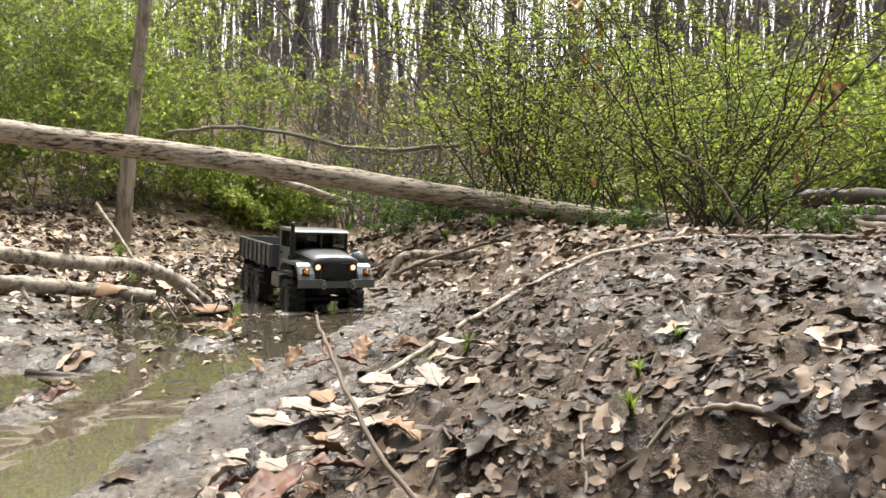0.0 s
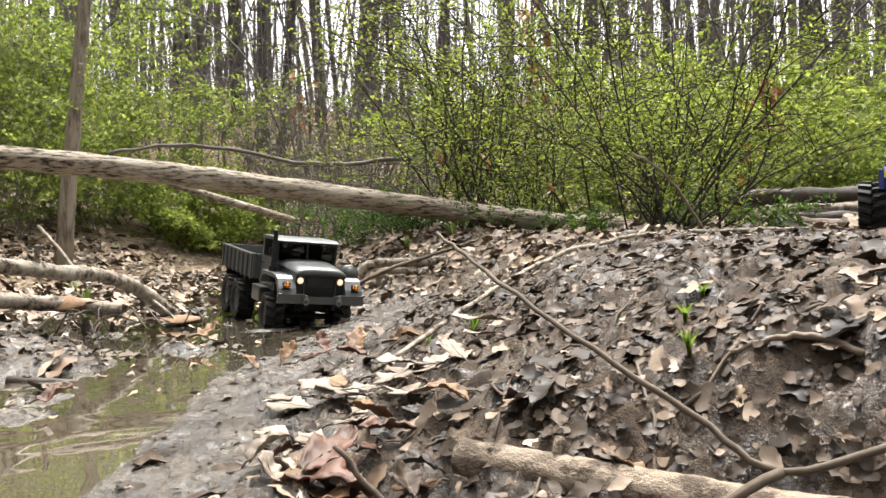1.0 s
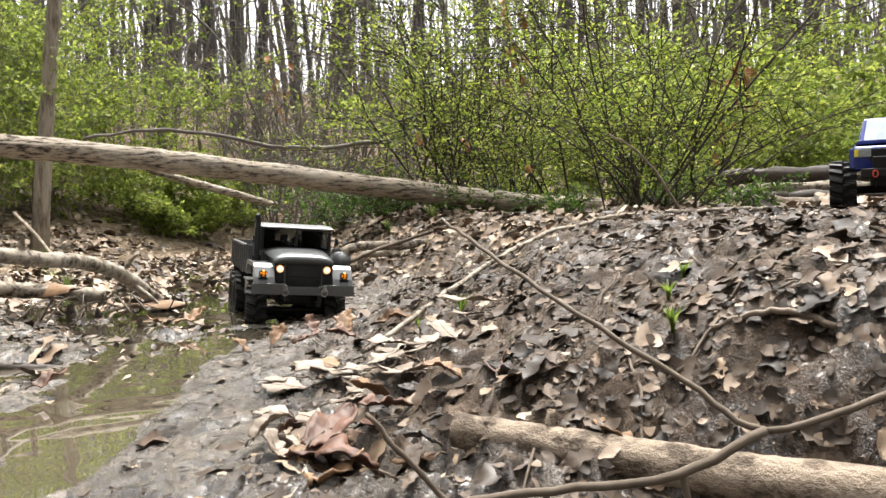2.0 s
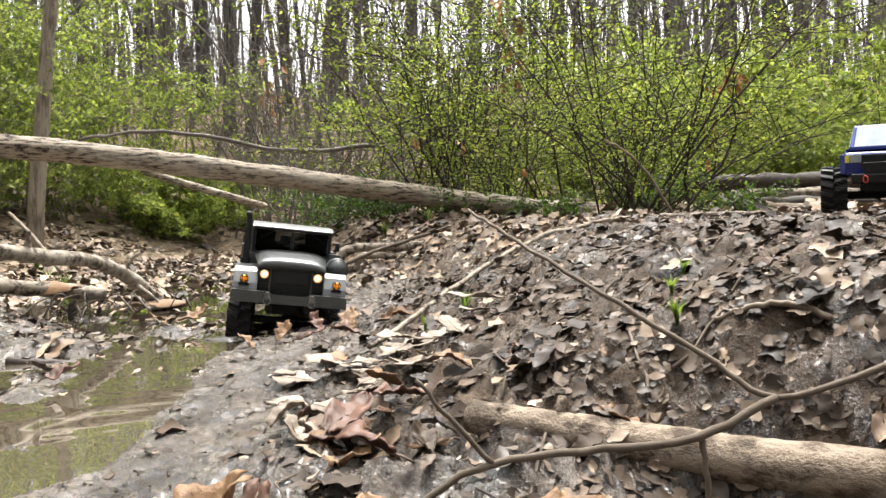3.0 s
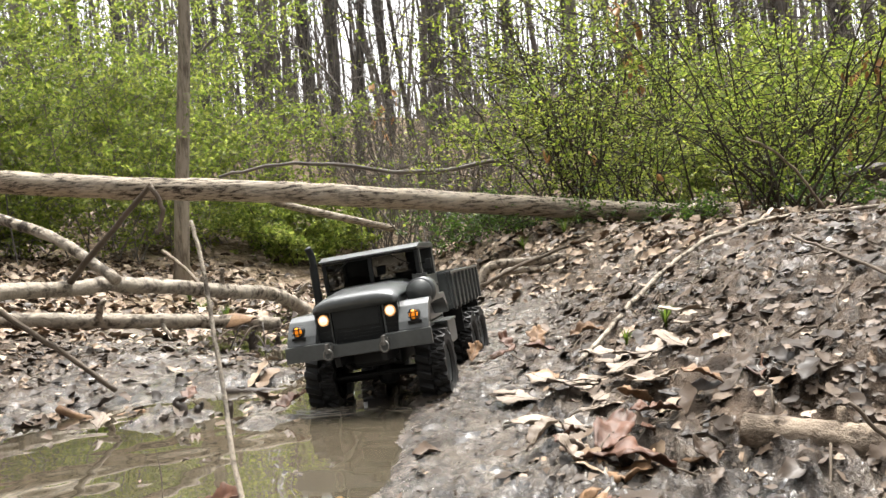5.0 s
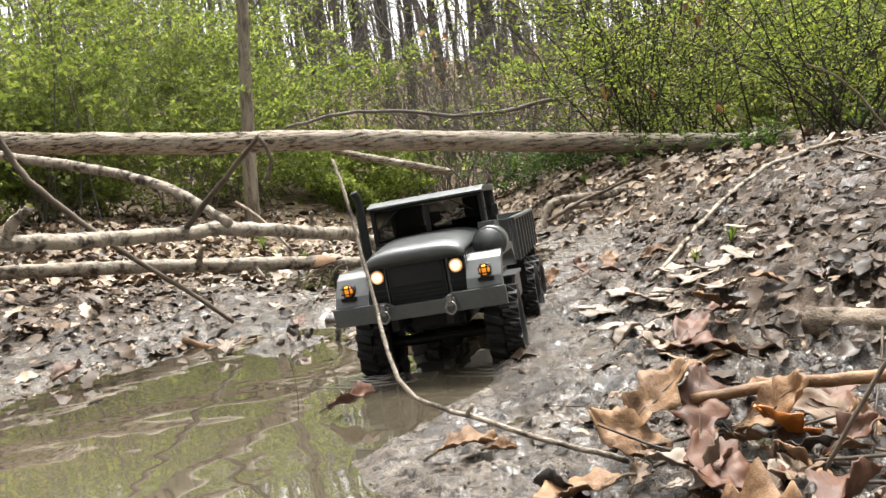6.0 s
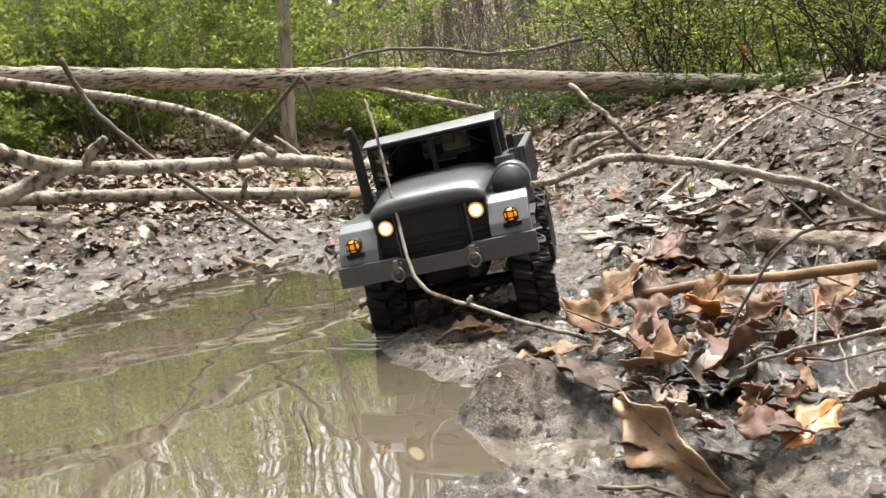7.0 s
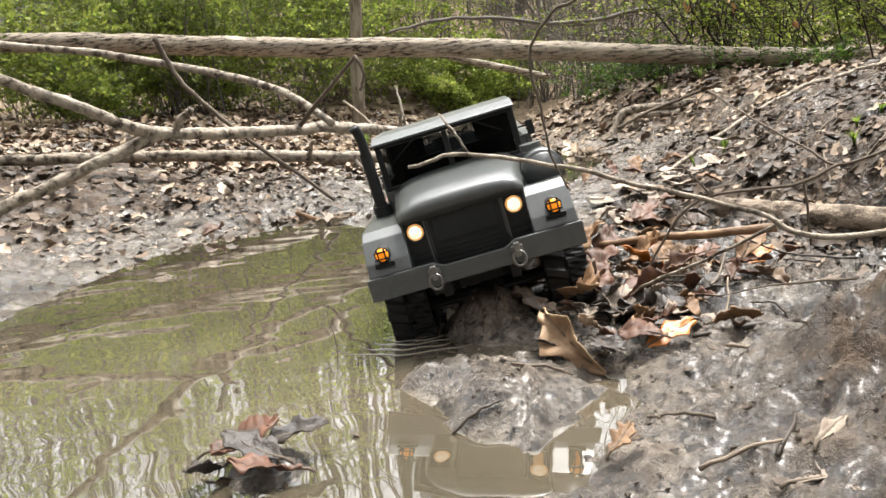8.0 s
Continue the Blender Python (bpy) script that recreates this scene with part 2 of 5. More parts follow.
def part(name, bm, mat, parent, label="", smooth=False):
    me = bpy.data.meshes.new(name)
    bmesh.ops.recalc_face_normals(bm, faces=bm.faces)
    bm.to_mesh(me)
    bm.free()
    me.materials.append(mat)
    if smooth:
        me.polygons.foreach_set("use_smooth", [True] * len(me.polygons))
    ob = new(name, me)
    ob.parent = parent
    return tagged(ob, label)


def tube(path, radii, seg=8, rough=0.0, closed=True, rng=random):
    """Vertices and faces of a round stick along path, its radius given at each point."""
    pts = [Vector(p) for p in path]
    verts, faces = [], []
    side = None
    for i, p in enumerate(pts):
        d = (pts[min(i + 1, len(pts) - 1)] - pts[max(i - 1, 0)]).normalized()
        if side is None:
            side = d.orthogonal().normalized()
        side = (side - d * side.dot(d)).normalized()
        up = d.cross(side)
        for k in range(seg):
            an = 2 * math.pi * k / seg
            r = radii[i] * (1 + rough * (rng.random() - 0.5))
            verts.append(p + (side * math.cos(an) + up * math.sin(an)) * r)
    for i in range(len(pts) - 1):
        for k in range(seg):
            a, b = i * seg + k, i * seg + (k + 1) % seg
            faces.append((a, b, b + seg, a + seg))
    if closed:
        faces.append(tuple(range(seg))[::-1])
        faces.append(tuple(range((len(pts) - 1) * seg, len(pts) * seg)))
    return verts, faces


def gather(pieces):
    verts, faces = [], []
    for v, f in pieces:
        n = len(verts)
        verts += v
        faces += [tuple(i + n for i in q) for q in f]
    return verts, faces


def smooth_path(points, steps=6, wobble=0.0, rng=random):
    """A Catmull-Rom curve through points, with a little waver."""
    p = [Vector(q) for q in points]
    p = [p[0] * 2 - p[1]] + p + [p[-1] * 2 - p[-2]]
    out = []
    for i in range(1, len(p) - 2):
        for k in range(steps):
            t = k / steps
            a, b, c, d = p[i - 1:i + 3]
            q = 0.5 * (2 * b + (c - a) * t + (2 * a - 5 * b + 4 * c - d) * t * t + (3 * b - a - 3 * c + d) * t ** 3)
            out.append(q + Vector((rng.uniform(-1, 1), rng.uniform(-1, 1), rng.uniform(-1, 1))) * wobble)
    return out + [p[-2]]


def taper(n, r0, r1):
    return [r0 + (r1 - r0) * i / max(n - 1, 1) for i in range(n)]


def box(bm, x0, x1, y0, y1, z0, z1, bevel=0.0):
    m = Matrix.Translation(((x0 + x1) / 2, (y0 + y1) / 2, (z0 + z1) / 2)) @ Matrix.Diagonal((x1 - x0, y1 - y0, z1 - z0, 1))
    g = bmesh.ops.create_cube(bm, size=1.0, matrix=m)
    if bevel:
        edges = list({e for v in g["verts"] for e in v.link_edges})
        bmesh.ops.bevel(bm, geom=edges, offset=bevel, segments=2, affect="EDGES", profile=0.6)
    return bm


def prism(bm, outline, axis, lo, hi, bevel=0.0):
    """A solid whose outline (pairs) lies across the axis, from lo to hi along it."""
    def put(u, v, w):
        return {"x": (w, u, v), "y": (u, w, v), "z": (u, v, w)}[axis]
    a = [bm.verts.new(put(u, v, lo)) for u, v in outline]
    b = [bm.verts.new(put(u, v, hi)) for u, v in outline]
    n = len(outline)
    made = [bm.faces.new(a), bm.faces.new(b[::-1])] + [bm.faces.new((a[i], b[i], b[(i + 1) % n], a[(i + 1) % n])) for i in range(n)]
    if bevel:
        edges = list({e for f in made for e in f.edges})
        bmesh.ops.bevel(bm, geom=edges, offset=bevel, segments=2, affect="EDGES", profile=0.6)
    return bm


def drum(bm, centre, axis, r, length, seg=20, r2=None):
    turn = {"x": pose(0, 0, 0, 0, 90, 0), "y": pose(0, 0, 0, 90, 0, 0), "z": Matrix()}[axis]
    bmesh.ops.create_cone(bm, cap_ends=True, segments=seg, radius1=r, radius2=r if r2 is None else r2, depth=length,
                          matrix=Matrix.Translation(centre) @ turn)
    return bm


# ---- the lie of the land ----
def curve(y, knots):
    if y <= knots[0][0]:
        return knots[0][1]
    for (a, u), (b, v) in zip(knots, knots[1:]):
        if y <= b:
            t = (y - a) / (b - a)
            return u + (v - u) * t
    return knots[-1][1]


SHORE_R = [(-1.9, -0.62), (-1.3, -0.3), (-0.3, -0.2), (0.0, -0.21), (0.15, -0.225), (0.3, -0.25), (0.38, -0.33), (0.46, -0.385), (0.56, -0.33), (0.66, -0.29), (1.2, -0.28), (1.6, -0.2), (2.0, -0.12), (2.5, -0.33), (3.2, -0.7), (4.5, -0.72), (6, -0.8)]
SHORE_L = [(-1.9, -0.62), (-1.3, -0.85), (0.4, -0.97), (0.8, -1.0), (1.05, -0.93), (1.2, -0.72), (1.5, -0.66), (2.0, -0.95), (2.6, -1.25), (3.2, -1.42), (4.0, -1.4), (4.7, -1.2), (6, -1.1)]
BANK_FOOT = [(-0.3, -0.27), (0.0, -0.3), (0.15, -0.335), (0.32, -0.335), (0.45, -0.32), (0.66, -0.29)]
RISE_R = [(0, 0.0), (0.1, 0.01), (0.2, 0.032), (0.3, 0.062), (0.4, 0.1), (0.5, 0.135), (0.6, 0.153), (0.75, 0.163), (1.1, 0.165), (2.0, 0.165), (3, 0.2), (5, 0.3)]
RISE_L = [(0, 0.0), (0.1, 0.012), (0.3, 0.03), (0.6, 0.07), (1.0, 0.15), (1.5, 0.24), (2.2, 0.32), (5, 0.5)]
RISE_FAR = [(0, 0.0), (0.15, 0.02), (0.3, 0.055), (0.5, 0.12), (0.8, 0.2), (1.2, 0.27), (2.2, 0.34), (5, 0.5)]
MOUNDS = [(-0.285, 0.25, 0.042, 0.032), (-0.24, 0.24, 0.035, 0.012), (-0.285, 0.115, 0.042, 0.036), (-0.245, 0.05, 0.042, 0.026), (-0.365, -0.035, 0.045, 0.034),
          (-0.225, 0.178, 0.026, -0.018), (-0.30, -0.03, 0.04, 0.012), (-0.15, 0.105, 0.024, -0.016), (-0.152, 0.055, 0.024, -0.02),
          (-0.165, 0.005, 0.026, -0.022), (-0.185, -0.045, 0.03, -0.022), (-0.22, -0.03, 0.024, -0.014), (-0.255, -0.05, 0.025, -0.012),
          (-0.09, 0.585, 0.03, -0.045), (-0.04, 0.565, 0.025, -0.03), (-0.085, 0.40, 0.03, -0.03), (-0.045, 0.41, 0.025, -0.03), (0.08, 0.45, 0.05, -0.026), (0.15, 0.42, 0.055, -0.038), (0.21, 0.385, 0.055, -0.042), (0.03, 0.06, 0.07, 0.05), (0.08, -0.08, 0.12, 0.06),
          (-0.48, 0.95, 0.06, 0.026), (-0.40, 0.72, 0.05, 0.026), (-0.5, 1.06, 0.07, 0.022), (-0.63, 1.02, 0.06, 0.035), (-0.42, 1.47, 0.07, 0.03), (-0.58, 1.3, 0.09, 0.035)]


def step(a, b, v):
    t = min(max((v - a) / (b - a), 0.0), 1.0)
    return t * t * (3 - 2 * t)


def lie(x, y):
    """The ground's height without its fine relief, and how churned it is."""
    w = 0.03 * noise.noise((x * 3, y * 3, 0.5)) + 0.012 * noise.noise((x * 11, y * 11, 3.1))
    dr, dl = x - curve(y, SHORE_R) + w, curve(y, SHORE_L) - x + w
    far = step(2.2, 3.4, y)
    bed = -0.028 + 0.006 * step(1.2, 2.0, y) - 0.001 * step(2.4, 3.0, y) + 0.014 * step(2.2, 2.8, y) * noise.noise((x * 2.3, y * 1.4, 1.9)) + 0.008 * noise.noise((x * 4, y * 4, 7.7))
    # the shallows by the branches are choked with bits of silt
    bed += step(0.8, 1.2, y) * (1 - step(2.2, 2.6, y)) * step(-0.38, -0.55, x) * (0.012 + 0.013 * noise.noise((x * 9, y * 7, 5.2)) + 0.008 * noise.noise((x * 24, y * 20, 2.2)))
    lump = 0.0
    for mx, my, mr, mh in MOUNDS:
        q = ((x - mx) ** 2 + (y - my) ** 2) / (mr * mr)
        if q < 9:
            lump += mh * math.exp(-q)
    if dr > 0:
        foot = dr + curve(y, SHORE_R) - curve(y, BANK_FOOT) if y < 0.66 else dr
        h = curve(max(foot - 0.32 * (1 - step(0.38, 0.62, y + 0.6 * max(x - 0.12, 0.0))), 0.0), RISE_R) + 0.006 * (1 - step(0.3, 0.6, y))
        h += far * step(0, 0.8, dr) * 0.04
    elif dl > 0:
        h = curve(dl, RISE_L) * (1 - far) + curve(dl, RISE_FAR) * far
    else:
        h = 0.0
    edge = min(step(0.0, 0.07, -dr), step(0.0, 0.09, -dl)) if dr < 0 and dl < 0 else 0.0
    z = h + bed * edge + lump + 0.004
    if y > 4.9:
        up = y - 4.9
        z += 0.22 * (up - 0.7 * (1 - math.exp(-up / 0.7))) if up < 15 else 0.22 * 14.3 + 0.07 * (up - 15)
        z += 0.12 * min(up, 6) / 6 * noise.noise((x * 0.5, y * 0.5, 2.2))
    churn = max(step(0.0, 0.25, dr), 0.7 * step(0.0, 0.2, dl))
    return z, churn


def ground(x, y):
    z, churn = lie(x, y)
    rough = 0.65 + 0.35 * churn
    z += 0.0045 * rough * noise.noise((x * 24, y * 24, 1.3))
    z += (0.005 + 0.013 * churn) * (0.35 - abs(noise.noise((x * 38, y * 38, 5.9))))
    z += 0.0068 * rough * (0.3 - abs(noise.noise((x * 85, y * 85, 6.6))))
    if y < 0.6 and -0.45 < x < 0.15:
        z += 0.0022 * (0.3 - abs(noise.noise((x * 190, y * 190, 3.3)))) + 0.0014 * noise.noise((x * 300, y * 300, 1.1))
    z += 0.0032 * noise.noise((x * 62, y * 62, 11.7)) + 0.002 * noise.noise((x * 125, y * 125, 8.2))
    if abs(x + 0.285) < 0.035 and 0.05 < y < 0.21:
        z += 0.0035 * math.sin(2 * math.pi * (y + abs(x + 0.285) * 0.5) / 0.021) * step(0.035, 0.02, abs(x + 0.285))
    z += 0.005 * (1 - churn) * noise.noise((x * 15, y * 15, 2.9))
    if -1.6 < x < 1.2 and -0.5 < y < 2.6:
        d = noise.voronoi((x * 30, y * 34, 0.4))[0]
        z += 0.019 * churn * (0.32 - min(d[0], 0.8)) + 0.0065 * (1 - churn) * step(-0.1, 0.3, noise.noise((x * 7, y * 7, 8.8))) * (0.3 - min(d[0], 0.8))
    return z + 0.015 * churn * noise.noise((x * 6, y * 6, 4.4))


def axis_steps(lo, hi, fine, far_lo, far_hi, grow):
    mid = list(np.arange(lo, hi, fine))
    s, v, left = fine, lo, []
    while v > far_lo:
        s *= grow
        v -= s
        left.append(v)
    s, v, right = fine, mid[-1], []
    while v < far_hi:
        s *= grow
        v += s
        right.append(v)
    return left[::-1] + [float(q) for q in mid] + right


def build_ground():
    xs, ys = axis_steps(-1.15, 0.7, 0.0056, -70, 70, 1.045), axis_steps(-0.28, 1.8, 0.0056, -40, 90, 1.028)
    # a finer net where the eye comes nearest to the mud
    xs = sorted(xs + [(a + b) / 2 for a, b in zip(xs, xs[1:]) if -0.42 < a < 0.12])
    ys = sorted(ys + [(a + b) / 2 for a, b in zip(ys, ys[1:]) if -0.26 < a < 0.55])
    verts = [(x, y, ground(x, y)) for y in ys for x in xs]
    n = len(xs)
    faces = [(j * n + i, j * n + i + 1, (j + 1) * n + i + 1, (j + 1) * n + i) for j in range(len(ys) - 1) for i in range(n - 1)]
    ob = link_mesh("ground", verts, faces, MUD)
    tagged(ob, "wet grey-brown creek mud rising to a leaf-strewn wooded slope", "ground", kind="structure")


build_ground()
wx, wy = axis_steps(-1.05, -0.1, 0.008, -2.2, 0.8, 1.15), axis_steps(-0.35, 1.3, 0.008, -2.0, 6.0, 1.06)
wv = [(x, y, 0.0004 * noise.noise((x * 13, y * 19, 0.7)) + 0.00017 * noise.noise((x * 34, y * 46, 4.7))) for y in wy for x in wx]
wn_x = len(wx)
wf = [(j * wn_x + i, j * wn_x + i + 1, (j + 1) * wn_x + i + 1, (j + 1) * wn_x + i) for j in range(len(wy) - 1) for i in range(wn_x - 1)]
tagged(link_mesh("water", wv, wf, WATER), "shallow murky olive-brown puddle water in the creek bed", "water", kind="structure")


# ---- the fallen log and the branches by the water ----
def stick(name, points, r0, r1, mat, label, category, seg=8, steps=6, wobble=0.0, rough=0.12, group="", twigs=()):
    """A lying or leaning branch as one thing; twigs: further (points, r0, r1) that grow from it, as parts."""
    rng = random.Random(name + str(points[0]))
    p = smooth_path(points, steps, wobble, rng)
    v, f = tube(p, taper(len(p), r0, r1), seg, rough, True, rng)
    ob = link_mesh(name, v, f, mat)
    tagged(ob, label, category, group)
    for pts, a, b in twigs:
        q = smooth_path(pts, 5, wobble, rng)
        v, f = tube(q, taper(len(q), a, b), 6, rough, True, rng)
        link_mesh("side_twig", v, f, mat, ob)
    return ob


stick("fallen_log", [(-3.6, 2.82, 0.78), (-2.396, 2.82, 0.63), (-1.53, 2.82, 0.505), (-0.775, 2.82, 0.41), (0.0, 2.84, 0.292), (0.5, 2.87, 0.222), (0.78, 2.9, 0.2)],
      0.044, 0.032, LOG_BARK, "long pale barked log fallen across the creek", "log", 22, 12, 0.003, 0.14)


# ---- the toy truck ----
TRUCK_ROWS = [
    (0, -0.304, 2.003, -0.025, 2.5, 1.9, 29.5),
    (0.5, -0.275, 1.893, -0.03, 3.3, 2.2, 26.0),
    (1, -0.259, 1.825, -0.03, 4.5, 5.5, 24.0),
    (1.5, -0.238, 1.712, -0.031, 1.8, 3.4, 18.3),
    (2.2, -0.229, 1.58, -0.03, 1.2, 6.5, 12.0),
    (2.8, -0.233, 1.469, -0.027, 0.8, 9.0, 7.1),
    (3, -0.237, 1.429, -0.030, 1.5, 7.7, 6.4),
    (3.5, -0.245, 1.344, -0.024, -1.8, 1.3, 2.8),
    (4, -0.265, 1.274, -0.008, -3.0, 0.5, -2.3),
    (4.5, -0.312, 1.148, -0.015, -2.0, 3.2, -8.4),
    (5, -0.335, 1.045, -0.014, -1.2, -4.4, -8.8),
    (5.2, -0.345, 1.001, -0.021, -1.4, -4.1, -8.6),
    (5.8, -0.358, 0.84, -0.019, -1.0, -2.8, -7.0),
    (6.5, -0.356, 0.654, -0.015, -0.4, -1.8, -3.8),
    (7, -0.329, 0.540, -0.013, 2.0, -5.5, -0.9),
    (7.5, -0.308, 0.434, -0.018, 4.0, -5.5, 5.0),
    (8, -0.261, 0.287, -0.017, 1.5, -10.3, 10.8),
]
R_TYRE = 0.048


def lathe(profile, seg, axis="x"):
    verts, faces = [], []
    for k in range(seg):
        an = 2 * math.pi * k / seg
        for w, r in profile:
            verts.append((w, r * math.cos(an), r * math.sin(an)))
    n = len(profile)
    for k in range(seg):
        for i in range(n - 1):
            a, b = k * n + i, ((k + 1) % seg) * n + i
            faces.append((a, a + 1, b + 1, b))
    return verts, faces


def build_wheel(parent, x, y, side, r=R_TYRE, w=0.030, lugs=15, rim_mat=None):
    wheel = new("wheel")
    wheel.parent = parent
    wheel.matrix_basis = pose(x, y, r)
    h = w / 2
    # one skin: the lugs stand out of the tread in two staggered rows
    across = [(-0.8, 0.55, 0), (-1.0, 0.68, 0), (-1.0, 0.80, 0), (-1.02, 0.90, 1), (-0.95, 0.905, 1), (-0.5, 0.915, 1), (-0.08, 0.92, 1), (0.08, 0.92, 2), (0.5, 0.915, 2), (0.95, 0.905, 2), (1.02, 0.90, 2), (1.0, 0.80, 0), (1.0, 0.68, 0), (0.8, 0.55, 0)]
    seg, n = lugs * 6, len(across)
    v, f = [], []
    for k in range(seg):
        for u, q, row in across:
            lug = row and ((k + (3 if row == 2 else 0) + round(abs(u) * 2)) % 6) < 3
            rad, an = r * (q + (0.1 if lug else -0.01)), 2 * math.pi * k / seg
            v.append((u * h, rad * math.cos(an), rad * math.sin(an)))
    for k in range(seg):
        for i in range(n - 1):
            a, b = k * n + i, ((k + 1) % seg) * n + i
            f.append((a, a + 1, b + 1, b))
    link_mesh("tyre", v, f, RUBBER, wheel, "black rubber tyre with chunky muddy lugs", smooth=False)
    v, f = lathe([(-h * 0.7, r * 0.56), (-h * 0.75, r * 0.5), (-h * 0.2, r * 0.44), (-h * 0.1, r * 0.15), (-h * 0.5, r * 0.12), (-h * 0.5, 0.0005)] if side < 0 else
                 [(h * 0.7, r * 0.56), (h * 0.75, r * 0.5), (h * 0.2, r * 0.44), (h * 0.1, r * 0.15), (h * 0.5, r * 0.12), (h * 0.5, 0.0005)], 24)
    rim = link_mesh("rim", v, f, rim_mat or TRUCK_PAINT, wheel, "dull painted wheel rim")
    for k in range(6):
        an = k * math.pi / 3
        bm = drum(bmesh.new(), (side * h * 0.2, r * 0.28 * math.cos(an), r * 0.28 * math.sin(an)), "x", r * 0.045, h * 0.3, 6)
        part("wheel_nut", bm, STEEL, rim)
    return wheel


def build_truck():
    truck = new("toy_truck")
    tagged(truck, "grey-green six-wheeled military toy truck with lit headlamps, driving through mud", "toy truck")
    P, D = TRUCK_PAINT, TRUCK_DARK
    # front bumper with a dip in the middle
    bm = prism(bmesh.new(), [(-0.094, 0.087), (0.094, 0.087), (0.094, 0.107), (0.036, 0.107), (0.026, 0.1005), (-0.026, 0.1005), (-0.036, 0.107), (-0.094, 0.107)], "y", -0.096, -0.090, 0.0012)
    bumper = part("bumper", bm, P, truck)
    for s in (-1, 1):
        bm = box(bmesh.new(), s * 0.036 - 0.005, s * 0.036 + 0.005, -0.101, -0.095, 0.097, 0.1025, 0.0008)
        box(bm, s * 0.036 - 0.0025, s * 0.036 + 0.0025, -0.106, -0.099, 0.094, 0.106, 0.0008)
        part("tow_bracket", bm, STEEL, bumper)
        loop = [(s * 0.036 + 0.0055 * math.cos(q), -0.105, 0.0925 + 0.0065 * math.sin(q)) for q in np.linspace(-0.2, math.pi * 1.07 + 2.9, 14)]
        v, f = tube(loop, [0.0013] * 14, 6)
        link_mesh("shackle", v, f, STEEL, bumper)
    # nose box, grille and hood
    bm = box(bmesh.new(), -0.0555, 0.0555, -0.074, 0.03, 0.088, 0.149, 0.002)
    nose = part("nose", bm, P, truck)
    bm = box(bmesh.new(), -0.0315, 0.0315, -0.079, -0.073, 0.094, 0.148, 0.001)
    grille = part("grille", bm, D, truck, "dark recessed radiator grille")
    bm = box(bmesh.new(), -0.028, 0.028, -0.0805, -0.0785, 0.120, 0.146, 0.0006)
    part("radiator_cover", bm, D, grille)
    for i in range(5):
        bm = box(bmesh.new(), -0.028, 0.028, -0.0805, -0.0785, 0.097 + i * 0.0042, 0.099 + i * 0.0042)
        part("grille_slat", bm, D, grille)
    for s in (-1, 1):
        x0, x1 = sorted((s * 0.034, s * 0.0545))
        bm = box(bmesh.new(), x0, x1, -0.0775, -0.073, 0.094, 0.1485, 0.0008)
        panel = part("lamp_panel", bm, D, truck, "dark lamp panel beside the grille")
        for i in range(4):
            bm = box(bmesh.new(), x0 + 0.001, x1 - 0.001, -0.0792, -0.077, 0.0965 + i * 0.0062, 0.0998 + i * 0.0062)
            part("louvre", bm, D, panel)
        for yy in (x0 + 0.0006, x1 - 0.0006):
            bm = box(bmesh.new(), yy - 0.0007, yy + 0.0007, -0.0795, -0.077, 0.094, 0.149)
            part("panel_rib", bm, P, panel)
        lamp = new("headlight")
        lamp.parent = truck
        v, f = lathe([(0.0, 0.0088), (-0.003, 0.0088), (-0.004, 0.008), (-0.001, 0.0073)], 24)
        ring = link_mesh("lamp_ring", [(s * 0.0436 + b, -0.0785 + a, 0.1335 + c) for a, b, c in v], f, D, lamp)
        v, f = lathe([(-0.001, 0.0074), (-0.0018, 0.0066), (-0.0025, 0.0056)], 24)
        link_mesh("reflector", [(s * 0.0436 + b, -0.0785 + a, 0.1335 + c) for a, b, c in v], f, LAMP_RIM, lamp, "amber-lit reflector rim")
        v, f = lathe([(-0.0025, 0.0056), (-0.0035, 0.0036), (-0.004, 0.0003)], 24)
        link_mesh("lens", [(s * 0.0436 + b, -0.0785 + a, 0.1335 + c) for a, b, c in v], f, LAMP_WARM, lamp, "glowing warm-white headlight lens")
    # hood: an arched lid that widens and rises to the screen
    verts, faces = [], []
    rows = [(-0.083, 0.1485, 0.0545, 0.004), (-0.0815, 0.1515, 0.0555, 0.0055), (-0.076, 0.1535, 0.056, 0.0068), (-0.05, 0.156, 0.0575, 0.0075), (-0.01, 0.1595, 0.06, 0.008), (0.03, 0.1625, 0.063, 0.008)]
    cols = 15
    for y, z, w, crown in rows:
        for i in range(cols):
            u = -1 + 2 * i / (cols - 1)
            verts.append((w * u, y, z + crown * (1 - abs(u) ** 4) - 0.003 * abs(u) ** 10))
    low = len(verts)
    for y, z, w, crown in rows:
        for i in range(cols):
            u = -1 + 2 * i / (cols - 1)
            verts.append((w * u, y, z - 0.006))
    for base, flip in ((0, False), (low, True)):
        for j in range(len(rows) - 1):
            for i in range(cols - 1):
                q = (base + j * cols + i, base + j * cols + i + 1, base + (j + 1) * cols + i + 1, base + (j + 1) * cols + i)
                faces.append(q[::-1] if flip else q)
    ring = list(range(cols)) + [j * cols + cols - 1 for j in range(1, len(rows))] + [(len(rows) - 1) * cols + i for i in range(cols - 2, -1, -1)] + [j * cols for j in range(len(rows) - 2, 0, -1)]
    for a, b in zip(ring, ring[1:] + ring[:1]):
        faces.append((b, a, a + low, b + low))
    hood = link_mesh("hood", verts, faces, P, truck, "arched hood with a sky sheen")
    bm = drum(bmesh.new(), (0, -0.079, 0.1505), "y", 0.0022, 0.006, 8)
    part("hood_latch", bm, D, hood)
